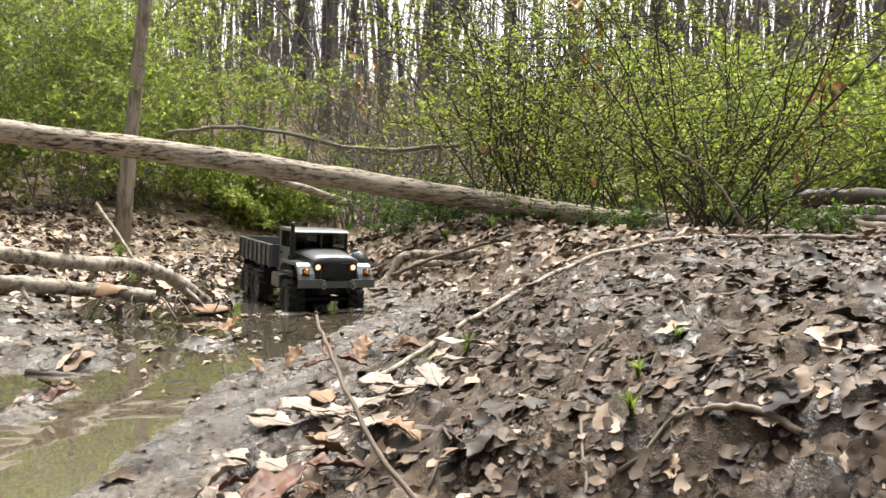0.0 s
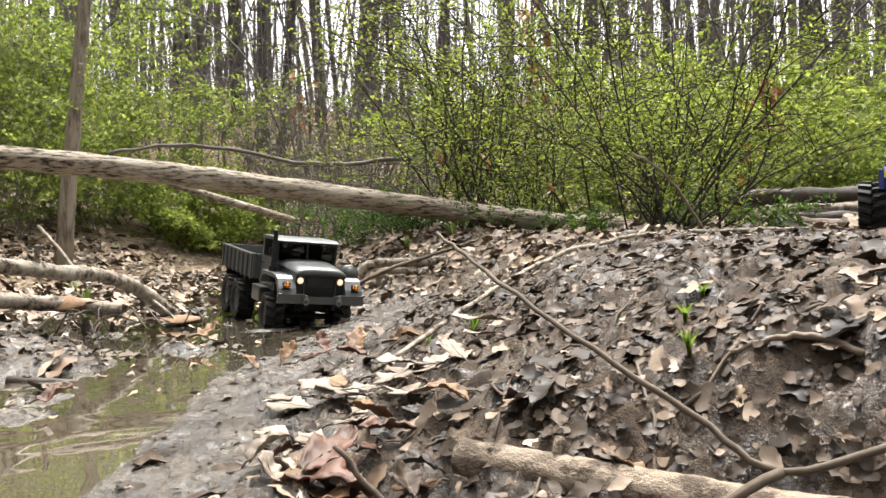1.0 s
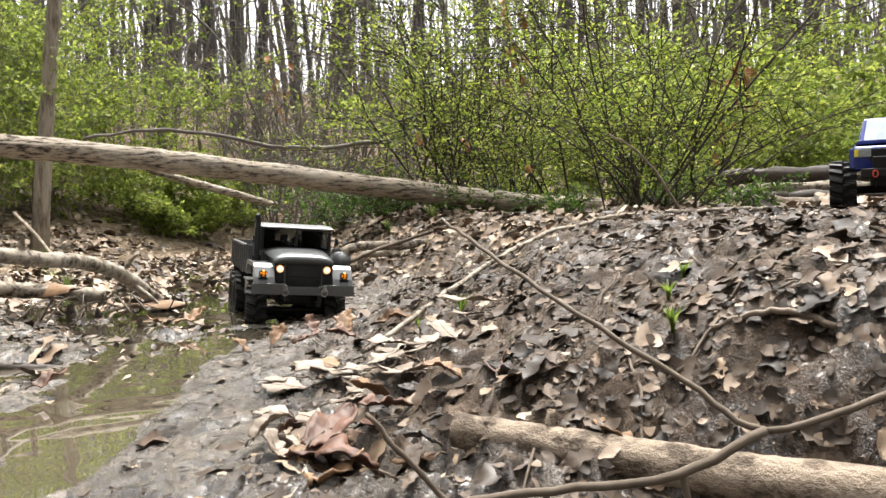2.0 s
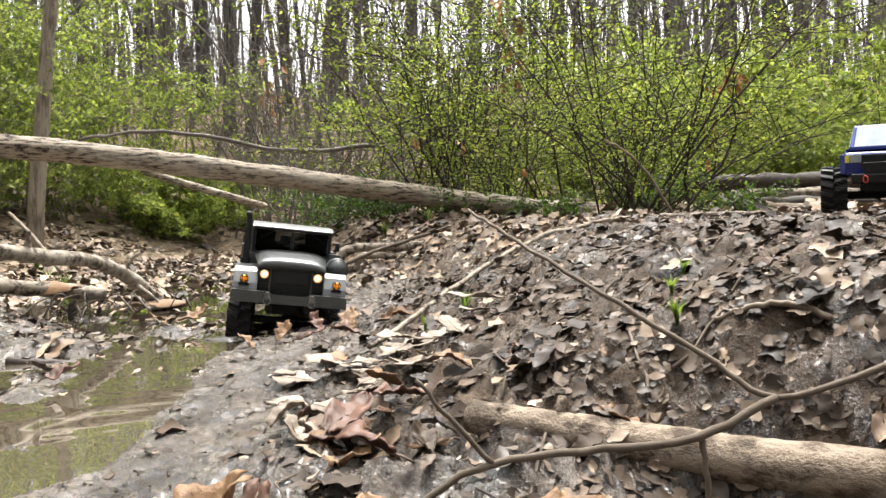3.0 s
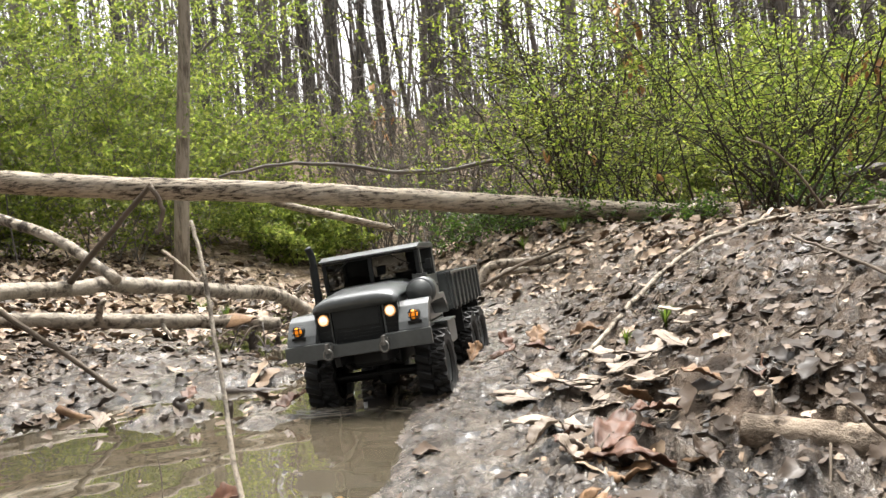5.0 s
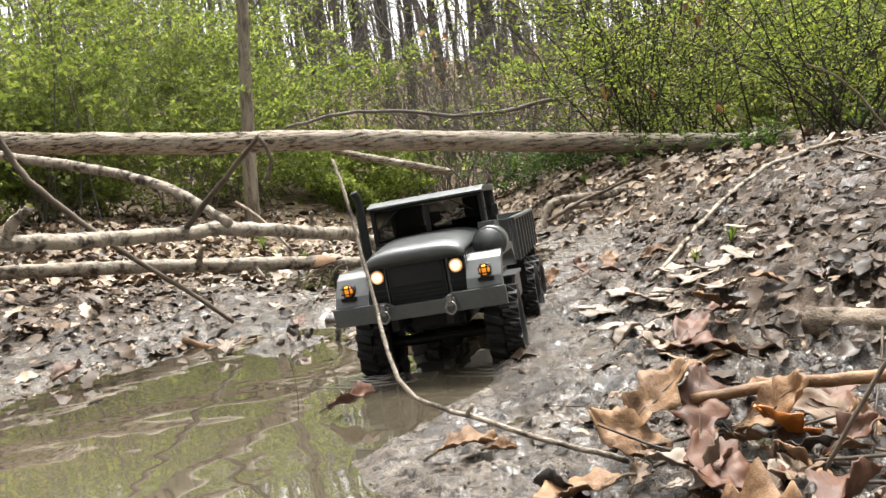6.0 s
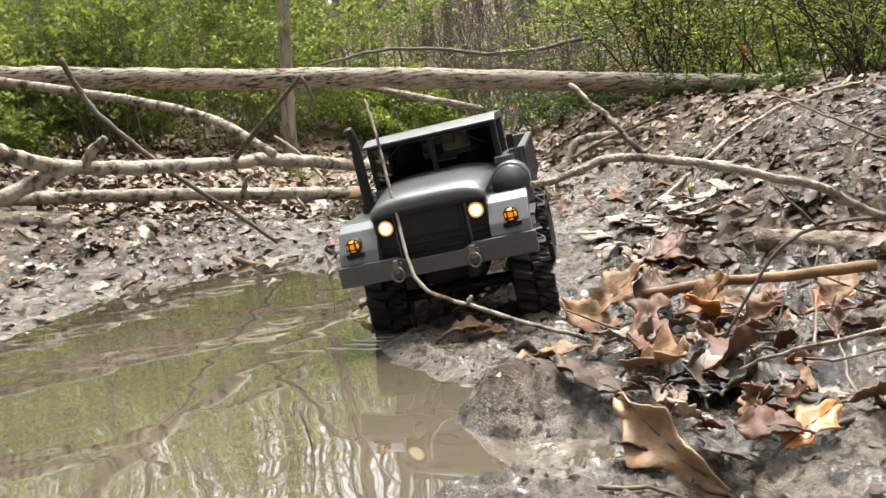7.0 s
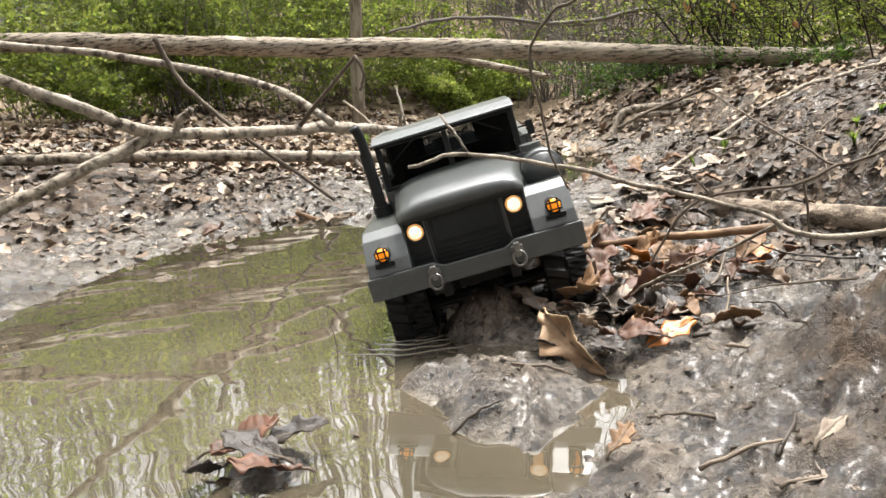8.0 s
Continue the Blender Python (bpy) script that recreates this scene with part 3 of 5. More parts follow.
    # mudguards with a sloping front, a flat top and amber lamps
    for s in (-1, 1):
        side = [(-0.093, 0.107), (-0.088, 0.118), (-0.074, 0.136), (-0.062, 0.142), (0.045, 0.142), (0.062, 0.118), (0.062, 0.112), (0.045, 0.128),
                (0.034, 0.136), (-0.055, 0.136), (-0.066, 0.131), (-0.079, 0.115), (-0.083, 0.1065)]
        x0, x1 = sorted((s * 0.0535, s * 0.0915))
        guard = part("mudguard", prism(bmesh.new(), side, "x", x0, x1, 0.0012), P, truck)
        x0, x1 = sorted((s * 0.0535, s * 0.0905))
        part("guard_apron", prism(bmesh.new(), [(-0.089, 0.104), (-0.070, 0.134), (-0.064, 0.134), (-0.081, 0.104)], "x", x0, x1, 0.0008), P, guard)
        mark = new("marker_lamp")
        mark.parent = truck
        bm = drum(bmesh.new(), (s * 0.075, -0.086, 0.125), "y", 0.0066, 0.012, 18)
        part("housing", bm, BLACK, mark)
        v, f = lathe([(0.0, 0.0057), (-0.002, 0.005), (-0.003, 0.0026), (-0.0034, 0.0002)], 18)
        link_mesh("amber_lens", [(s * 0.075 + b, -0.0922 + a, 0.125 + c) for a, b, c in v], f, LAMP_AMBER, mark, "glowing amber lens")
        for dx in (-0.003, 0.003):
            bm = box(bmesh.new(), s * 0.075 + dx - 0.0006, s * 0.075 + dx + 0.0006, -0.0962, -0.0945, 0.1185, 0.1315)
            box(bm, s * 0.075 - 0.0065, s * 0.075 + 0.0065, -0.096, -0.0945, 0.125 + dx - 0.0006, 0.125 + dx + 0.0006)
            part("guard_bar", bm, BLACK, mark)
        bm = box(bmesh.new(), s * 0.075 - 0.0085, s * 0.075 + 0.0085, -0.093, -0.082, 0.1145, 0.118, 0.0006)
        part("lamp_bracket", bm, BLACK, mark)
    # air cleaner, exhaust stack, mirrors
    bm = drum(bmesh.new(), (0.078, -0.032, 0.149), "y", 0.0185, 0.036, 28)
    bmesh.ops.bevel(bm, geom=[e for e in bm.edges if len(e.link_faces) == 2 and abs(e.calc_face_angle()) > 1], offset=0.003, segments=3, affect="EDGES")
    cleaner = part("air_cleaner", bm, P, truck, "round air cleaner drum", True)
    part("air_cap", drum(bmesh.new(), (0.074, -0.012, 0.169), "z", 0.010, 0.006, 18), P, cleaner)
    pipe = smooth_path([(-0.077, 0.012, 0.118), (-0.077, 0.012, 0.16), (-0.0765, 0.012, 0.212), (-0.0775, 0.010, 0.224), (-0.0795, 0.007, 0.231)], 5)
    v, f = tube(pipe, [0.0048] * len(pipe), 14)
    stack = link_mesh("exhaust_pipe", v, f, D, truck, "tall dark exhaust stack with a cut tip")
    part("heat_shield", drum(bmesh.new(), (-0.077, 0.012, 0.175), "z", 0.0056, 0.06, 16), D, stack)
    part("muffler", drum(bmesh.new(), (-0.077, 0.014, 0.135), "z", 0.0088, 0.034, 16), D, stack)
    # cab: hollow, with screen frame, doors, roof
    W = 0.0695
    cab = part("cab", box(bmesh.new(), -W, W, 0.022, 0.132, 0.098, 0.104, 0.001), P, truck)
    part("firewall", box(bmesh.new(), -W, W, 0.022, 0.028, 0.104, 0.1615, 0.001), P, cab)
    part("back_wall", box(bmesh.new(), -W, W, 0.126, 0.132, 0.104, 0.172, 0.001), P, cab)
    for s in (-1, 1):
        part("back_pillar", box(bmesh.new(), *sorted((s * 0.028, s * W)), 0.127, 0.132, 0.172, 0.207), P, cab)
        door = part("door", box(bmesh.new(), *sorted((s * (W - 0.004), s * (W + 0.001))), 0.030, 0.125, 0.106, 0.168, 0.001), P, truck)
        part("door_handle", box(bmesh.new(), *sorted((s * (W + 0.001), s * (W + 0.004))), 0.105, 0.118, 0.150, 0.153), D, door)
        for y0, y1 in ((0.028, 0.034), (0.120, 0.126)):
            part("door_pillar", box(bmesh.new(), *sorted((s * (W - 0.004), s * W)), y0, y1, 0.168, 0.207), P, cab)
        part("mirror_arm", box(bmesh.new(), *sorted((s * W, s * (W + 0.012))), 0.026, 0.0275, 0.185, 0.1865), D, door)
        part("mirror", box(bmesh.new(), *sorted((s * (W + 0.008), s * (W + 0.015))), 0.0245, 0.028, 0.176, 0.190, 0.0006), D, door)
        part("seat", box(bmesh.new(), *sorted((s * 0.012, s * 0.055)), 0.07, 0.118, 0.104, 0.13, 0.003), BLACK, cab)
        part("seat_back", box(bmesh.new(), *sorted((s * 0.012, s * 0.055)), 0.108, 0.120, 0.13, 0.178, 0.003), BLACK, cab)
        # added pale slip stands for the brightness seen through the rear window
    part("paper_slip", box(bmesh.new(), -0.018, -0.003, 0.1215, 0.1225, 0.178, 0.192), PALE_GLASS, cab, "pale slip standing for the bright rear window")
    wheel_ring = [(-0.034 + 0.017 * math.cos(q), 0.052 + 0.007 * math.sin(q), 0.166 + 0.015 * math.sin(q)) for q in np.linspace(0, 2 * math.pi, 20)]
    v, f = tube(wheel_ring, [0.0014] * 20, 6)
    link_mesh("steering_wheel", v, f, BLACK, cab)
    frame_ob = part("windscreen_frame", box(bmesh.new(), -0.0685, 0.0685, 0.0225, 0.0275, 0.1615, 0.165, 0.0006), D, truck)
    part("top_rail", box(bmesh.new(), -0.0685, 0.0685, 0.0225, 0.0275, 0.2035, 0.2065, 0.0006), D, frame_ob)
    for x in (-0.066, 0.0, 0.066):
        part("screen_post", box(bmesh.new(), x - 0.0026, x + 0.0026, 0.022, 0.028, 0.1652, 0.2033, 0.0006), D, frame_ob)
    for s in (-1, 1):
        pane = part("windscreen", box(bmesh.new(), *sorted((s * 0.0028, s * 0.0632)), 0.0246, 0.0254, 0.1654, 0.2031), GLASS, frame_ob, "tinted windscreen pane")
        pane.visible_shadow = False
        v, f = tube([(s * 0.03, 0.0205, 0.204), (s * 0.044, 0.0205, 0.195), (s * 0.055, 0.021, 0.188)], [0.0009, 0.0008, 0.0006], 6)
        link_mesh("wiper", v, f, BLACK, frame_ob)
    roof = prism(bmesh.new(), [(0.0155, 0.2068), (0.136, 0.2068), (0.136, 0.2105), (0.128, 0.2146), (0.036, 0.2146), (0.0155, 0.2092)], "x", -0.0705, 0.0705, 0.0014)
    part("roof", roof, P, truck, "flat cab roof with rounded edges")
    # chassis, steps, tank, cargo bed
    for s in (-1, 1):
        part("chassis_rail", box(bmesh.new(), s * 0.03 - 0.004, s * 0.03 + 0.004, -0.09, 0.44, 0.074, 0.090, 0.0008), BLACK, truck)
        tank = part("fuel_tank", box(bmesh.new(), *sorted((s * 0.045, s * 0.083)), 0.085, 0.150, 0.064, 0.097, 0.004), P, truck)
        part("running_board", box(bmesh.new(), *sorted((s * 0.066, s * 0.088)), 0.055, 0.128, 0.0975, 0.101, 0.0006), P, truck)
        for y in (0.0, 0.255, 0.355):
            leaf = [(s * 0.03, y - 0.05, 0.070), (s * 0.03, y - 0.02, 0.062), (s * 0.03, y + 0.02, 0.062), (s * 0.03, y + 0.05, 0.070)]
            v, f = tube(smooth_path(leaf, 4), [0.0035] * 13, 6)
            link_mesh("leaf_spring", v, f, BLACK, truck)
    for y in (0.0, 0.255, 0.355):
        bm = drum(bmesh.new(), (0, y, R_TYRE), "x", 0.0065, 0.13, 12)
        bmesh.ops.create_uvsphere(bm, u_segments=14, v_segments=8, radius=0.0165, matrix=pose(0.008, y, R_TYRE))
        part("axle", bm, BLACK, truck, "black axle with a round differential")
    # black instead of steel: the underbody shadow is put into its colour
    part("steering_link", drum(bmesh.new(), (0, -0.028, 0.052), "x", 0.0026, 0.11, 8), BLACK, truck)
    # black block added to fill the dark see-through gap under the truck
    part("skid_plate", box(bmesh.new(), -0.036, 0.036, -0.03, 0.13, 0.062, 0.0885, 0.003), BLACK, truck)
    part("servo_box", box(bmesh.new(), -0.022, 0.02, -0.05, -0.008, 0.068, 0.088, 0.002), BLACK, truck)
    bed = part("cargo_bed", box(bmesh.new(), -0.084, 0.084, 0.150, 0.452, 0.110, 0.117, 0.001), P, truck, "open cargo bed with ribbed sides")
    for s in (-1, 1):
        x0, x1 = sorted((s * 0.080, s * 0.084))
        wall = part("bed_side", box(bmesh.new(), x0, x1, 0.150, 0.452, 0.117, 0.163, 0.0006), P, bed)
        part("top_rail", box(bmesh.new(), *sorted((s * 0.079, s * 0.088)), 0.149, 0.453, 0.163, 0.167, 0.0008), P, bed)
        for i in range(8):
            y = 0.156 + i * 0.041
            part("bed_rib", box(bmesh.new(), *sorted((s * 0.084, s * 0.088)), y, y + 0.006, 0.108, 0.163, 0.0006), P, bed)
    part("bed_front", box(bmesh.new(), -0.0795, 0.0795, 0.150, 0.154, 0.117, 0.1665, 0.0006), P, bed)
    part("tail_gate", box(bmesh.new(), -0.0795, 0.0795, 0.448, 0.452, 0.117, 0.1665, 0.0006), P, bed)
    for i in range(6):
        part("floor_strip", box(bmesh.new(), -0.07 + i * 0.024, -0.062 + i * 0.024, 0.156, 0.446, 0.117, 0.1185), P, bed)
    part("spare_box", box(bmesh.new(), -0.04, 0.04, 0.165, 0.215, 0.1185, 0.150, 0.002), PALE_GLASS, bed, "pale box in the cargo bed")
    for s in (-1, 1):
        for y in (0.21, 0.40):
            part("mud_flap", box(bmesh.new(), *sorted((s * 0.05, s * 0.085)), y, y + 0.002, 0.07, 0.110), BLACK, truck)
    wheels = []
    for y in (0.0, 0.255, 0.355):
        for s in (-1, 1):
            wheels.append((build_wheel(truck, s * 0.075, y, s, R_TYRE, 0.038), s * 0.075, y))
    return truck, wheels


truck, truck_wheels = build_truck()


# ---- branches, sticks and roots ----
def on_ground(points, lift=0.006):
    return [(x, y, ground(x, y) + lift) for x, y in points]


BR = "weathered grey-brown branch with broken stubs over creek mud"
stick("fallen_branch", [(-1.04, 0.5, 0.345), (-0.93, 0.62, 0.265), (-0.872, 0.74, 0.212), (-0.80, 1.08, 0.186), (-0.752, 1.238, 0.180), (-0.662, 1.49, 0.142), (-0.638, 1.70, 0.122), (-0.612, 1.86, 0.08), (-0.57, 1.96, 0.012)],
      0.0078, 0.0168, BRANCH_BARK, BR, "branch", 12, 10, 0.0014, 0.24, "fallen branches", [
          ([(-0.872, 0.74, 0.212), (-0.95, 0.62, 0.165), (-1.05, 0.5, 0.115), (-1.2, 0.36, 0.05)], 0.010, 0.008),
          ([(-0.86, 0.77, 0.215), (-0.835, 0.755, 0.232), (-0.815, 0.75, 0.243)], 0.008, 0.005),
          ([(-0.668, 1.47, 0.155), (-0.665, 1.46, 0.172), (-0.66, 1.455, 0.188)], 0.006, 0.004),
          ([(-0.615, 1.85, 0.09), (-0.59, 1.83, 0.118), (-0.57, 1.815, 0.133)], 0.005, 0.003),
          ([(-0.60, 1.88, 0.06), (-0.57, 1.87, 0.04), (-0.53, 1.84, 0.012)], 0.006, 0.003)])
stick("fallen_branch", [(-1.9, 1.28, 0.2), (-1.46, 1.4, 0.164), (-1.2, 1.5, 0.135), (-0.95, 1.66, 0.095), (-0.735, 1.80, 0.058), (-0.66, 1.86, 0.038)],
      0.0145, 0.0165, BRANCH_BARK, "pale fallen branch with a split end on creek mud", "branch", 12, 10, 0.0016, 0.24, "fallen branches", [
          ([(-0.98, 1.63, 0.1), (-0.965, 1.61, 0.128), (-0.95, 1.6, 0.145)], 0.008, 0.005),
          ([(-1.30, 1.46, 0.15), (-1.295, 1.45, 0.178)], 0.005, 0.004),
          ([(-0.88, 1.7, 0.08), (-0.86, 1.69, 0.06), (-0.85, 1.685, 0.045)], 0.006, 0.003)])
stick("arching_branch", [(-1.75, 1.45, 0.49), (-1.37, 1.35, 0.416), (-1.142, 1.28, 0.360), (-0.93, 1.2, 0.303), (-0.796, 1.13, 0.253), (-0.70, 1.083, 0.190)],
      0.0095, 0.008, BRANCH_BARK, "slender bent branch resting on the fallen branch", "branch", 8, 6, 0.0012, 0.12)
stick("leaning_stick", [(-1.045, 1.06, 0.40), (-1.033, 1.062, 0.366), (-1.0, 1.066, 0.30), (-0.90, 1.08, 0.19), (-0.80, 1.09, 0.105), (-0.722, 1.094, 0.035)],
      0.0058, 0.0035, TWIG, "thin brown stick leaning into the mud", "stick", 7, 6, 0.001, 0.1)
stick("hooked_twig", [(-0.794, 1.127, 0.188), (-0.72, 1.07, 0.235), (-0.65, 1.01, 0.275), (-0.597, 0.969, 0.308)],
      0.005, 0.0032, TWIG, "dark hooked twig standing on the fallen branch", "twig", 7, 5, 0.001, 0.1, "", [
          ([(-0.597, 0.969, 0.306), (-0.586, 0.97, 0.278), (-0.59, 0.972, 0.262), (-0.596, 0.97, 0.245)], 0.0034, 0.0028)])
stick("leaning_stick", [(-0.40, 0.505, 0.236), (-0.390, 0.49, 0.2), (-0.372, 0.45, 0.12), (-0.352, 0.41, 0.066), (-0.30, 0.385, 0.045), (-0.242, 0.366, 0.026), (-0.21, 0.36, 0.016)],
      0.0013, 0.0021, BRANCH_BARK, "thin pale bent stick leaning up out of the mud", "stick", 7, 6, 0.0006, 0.14, "", [
          ([(-0.31, 0.388, 0.048), (-0.305, 0.386, 0.056)], 0.002, 0.0015), ([(-0.27, 0.374, 0.036), (-0.268, 0.372, 0.028)], 0.002, 0.0012)])
stick("forked_rod", [(-0.048, 0.395, 0.193), (-0.036, 0.36, 0.181), (-0.01, 0.30, 0.158), (0.02, 0.275, 0.137), (0.039, 0.259, 0.124), (0.085, 0.255, 0.137), (0.16, 0.25, 0.17)],
      0.0007, 0.0014, TWIG, "long thin grey rod forking over the muddy bank", "stick", 7, 6, 0.0005, 0.08, "", [
          ([(0.039, 0.259, 0.124), (0.01, 0.26, 0.111), (-0.03, 0.262, 0.108), (-0.061, 0.26, 0.106), (-0.087, 0.26, 0.093), (-0.11, 0.262, 0.06), (-0.13, 0.268, 0.022)], 0.0017, 0.0011),
          ([(-0.061, 0.26, 0.106), (-0.075, 0.262, 0.122), (-0.086, 0.264, 0.135)], 0.0011, 0.0008),
          ([(0.012, 0.26, 0.111), (0.015, 0.262, 0.09), (0.018, 0.268, 0.055)], 0.0012, 0.0009)])
stick("overhanging_branch", [(-0.232, -0.09, 0.183), (-0.205, -0.08, 0.186), (-0.16, -0.05, 0.172), (-0.119, 0.0, 0.152), (-0.06, 0.03, 0.128), (-0.022, 0.03, 0.111), (0.06, 0.03, 0.12), (0.2, 0.06, 0.16)],
      0.0009, 0.0021, BRANCH_BARK, "thin crooked pale branch hanging over the mud bank", "branch", 7, 6, 0.0006, 0.12, "", [
          ([(-0.204, -0.079, 0.186), (-0.212, -0.072, 0.197), (-0.22, -0.065, 0.206)], 0.0008, 0.0006),
          ([(-0.045, 0.032, 0.121), (-0.085, 0.08, 0.09), (-0.12, 0.14, 0.062), (-0.135, 0.17, 0.045)], 0.0012, 0.0009)])
stick("hanging_twig", [(-0.128, -0.345, 0.236), (-0.134, -0.345, 0.2255), (-0.138, -0.345, 0.2235), (-0.142, -0.345, 0.218), (-0.141, -0.345, 0.210), (-0.140, -0.345, 0.203), (-0.138, -0.345, 0.198)],
      0.00028, 0.00016, TWIG, "fine dark twig hanging from above", "twig", 6, 6, 0.0001)
stick("bank_branch", on_ground([(-0.09, 0.96), (-0.03, 1.08), (0.05, 1.25), (0.16, 1.45), (0.30, 1.68), (0.42, 1.85), (0.52, 1.95), (0.66, 2.0), (0.86, 2.03), (1.0, 2.02)], 0.012),
      0.003, 0.0065, BRANCH_BARK, "long thin grey branch lying along the muddy bank", "branch", 8, 6, 0.002, 0.12)
stick("half_buried_log", [(-0.026, 0.562, 0.047), (0.017, 0.538, 0.043), (0.06, 0.513, 0.039), (0.104, 0.487, 0.035), (0.147, 0.46, 0.032), (0.19, 0.433, 0.031), (0.277, 0.38, 0.03)],
      0.012, 0.018, HALF_BARK, "pale bleached log half buried in the leaf litter", "log", 18, 10, 0.0004, 0.06, "", [
          ([(0.03, 0.528, 0.05), (0.034, 0.535, 0.064)], 0.004, 0.003)])
stick("peeled_stick", [(-0.165, 0.372, 0.046), (-0.12, 0.366, 0.052), (-0.06, 0.352, 0.055), (0.004, 0.345, 0.058)],
      0.0035, 0.0045, TAN_LEAF, "orange-brown peeled stick lying on leaves", "stick", 9, 5, 0.0008, 0.12)
stick("thin_twig", on_ground([(-0.135, 0.322), (-0.115, 0.25), (-0.093, 0.18)], 0.008), 0.0016, 0.0022, TWIG, "thin dark twig on the mud", "twig", 6, 5)
stick("black_stick", on_ground([(-0.09, 0.163), (-0.05, 0.185), (-0.005, 0.205)], 0.005), 0.0018, 0.0028, DARK_WOOD, "wet black stick pointing at an orange leaf", "stick", 8, 5, 0.0006, 0.15)
stick("pale_twig", on_ground([(0.15, 0.547), (0.168, 0.532), (0.188, 0.516), (0.207, 0.495)], 0.006), 0.0018, 0.0026, PALE_WOOD, "short pale twig on churned mud", "twig", 7, 5, 0.001)
stick("dark_stick", on_ground([(-0.60, 1.2), (-0.55, 1.195), (-0.5, 1.2)], 0.008), 0.009, 0.007, DARK_WOOD, "soaked dark stick in the shallow water", "stick", 8, 5, 0.001, 0.2)
stick("root", [(-0.20, 2.42, 0.0), (-0.165, 2.44, 0.045), (-0.134, 2.45, 0.098), (-0.047, 2.45, 0.107), (0.06, 2.47, 0.105), (0.146, 2.5, 0.12)],
      0.019, 0.011, BRANCH_BARK, "bent pale root growing out of the bank", "root", 9, 6, 0.002, 0.2, "bank roots")
stick("root", [(-0.11, 2.40, 0.04), (-0.08, 2.41, 0.082), (0.0, 2.43, 0.08), (0.142, 2.47, 0.09)], 0.012, 0.008, BRANCH_BARK, "bent pale root growing out of the bank", "root", 9, 6, 0.002, 0.2, "bank roots")
stick("root", [(-0.16, 2.36, 0.05), (-0.05, 2.40, 0.095), (0.12, 2.52, 0.14), (0.22, 2.6, 0.17)], 0.006, 0.004, TWIG, "thin root along the bank", "root", 7, 6, 0.002, 0.2, "bank roots")
stick("stump_post", [(-0.135, 4.2, 0.1), (-0.135, 4.2, 0.25), (-0.133, 4.2, 0.31)], 0.016, 0.014, PALE_WOOD, "short pale broken post beyond the log", "post", 8, 3, 0.001, 0.1)
stick("distant_log", [(-1.35, 5.0, 0.53), (-1.21, 5.0, 0.475), (-0.773, 5.0, 0.333), (-0.6, 5.0, 0.28)], 0.026, 0.022, LOG_BARK, "pale thin log lying behind the fallen log", "log", 9, 5, 0.002, 0.1)
for pts, r, m, lab in (([(1.22, 2.95, 0.285), (1.5, 2.93, 0.292), (2.3, 2.9, 0.27)], 0.034, DARK_WOOD, "rotting dark log in a stack on the bank"),
                       ([(1.30, 2.88, 0.243), (1.6, 2.86, 0.244), (2.3, 2.84, 0.22)], 0.022, BRANCH_BARK, "weathered split log in a stack on the bank"),
                       ([(1.28, 2.82, 0.215), (1.6, 2.8, 0.205), (2.3, 2.78, 0.19)], 0.024, DARK_WOOD, "rotting dark log in a stack on the bank"),
                       ([(1.20, 2.72, 0.208), (1.5, 2.7, 0.186), (2.3, 2.66, 0.16)], 0.02, PALE_WOOD, "white debarked log below the log stack")):
    stick("stacked_log", pts, r * 0.9, r, m, lab, "log", 14, 10, 0.004, 0.4, "log stack")
stick("white_twig", [(0.632, 2.3, 0.406), (0.69, 2.3, 0.372), (0.76, 2.3, 0.305), (0.835, 2.3, 0.185)], 0.003, 0.0045, PALE_WOOD, "white dead twig in front of the shrub", "twig", 6, 5, 0.002)
stick("forest_stick", [(-1.55, 3.6, 0.26), (-1.38, 3.3, 0.2), (-1.2, 3.1, 0.06), (-1.18, 3.1, 0.02)], 0.008, 0.006, PALE_WOOD, "pale stick on the leafy bank", "stick", 7, 5, 0.002)

# rotten stubs and odd sticks in the shallows
for i, (x, y, h, r) in enumerate(((-0.60, 1.02, 0.03, 0.011), (-0.54, 1.01, 0.025, 0.006), (-0.70, 1.78, 0.035, 0.014), (-0.64, 1.74, 0.028, 0.010), (-1.08, 1.01, 0.03, 0.012), (-0.585, 1.035, 0.018, 0.008), (-0.62, 1.0, 0.014, 0.009))):
    q = random.Random(800 + i)
    stick("rotten_stub", [(x, y, -0.03), (x + q.gauss(0, 0.003), y, h * 0.35), (x + q.gauss(0, 0.006), y + q.gauss(0, 0.006), h * 0.8), (x + q.gauss(0, 0.008), y, h)], r, r * 0.1, DARK_WOOD, "dark rotten stub of wood sticking out of the shallows", "stub", 9, 4, 0.0015, 0.5, "stubs")
stick("water_reed", [(-0.40, 0.203, -0.02), (-0.401, 0.203, 0.012), (-0.405, 0.203, 0.03)], 0.0007, 0.0004, DARK_WOOD, "thin dark stalk standing in the puddle", "stalk", 6, 4)
stick("water_reed", [(-0.528, 0.736, -0.02), (-0.529, 0.736, 0.012), (-0.532, 0.736, 0.034)], 0.0008, 0.0004, DARK_WOOD, "thin dark stalk standing in the puddle", "stalk", 6, 4)
stick("pale_stick", on_ground([(-0.82, 1.12), (-0.76, 1.10), (-0.69, 1.11)], 0.008), 0.006, 0.005, TAN_LEAF, "short orange-brown stick on the mud edge", "stick", 8, 4, 0.0008)
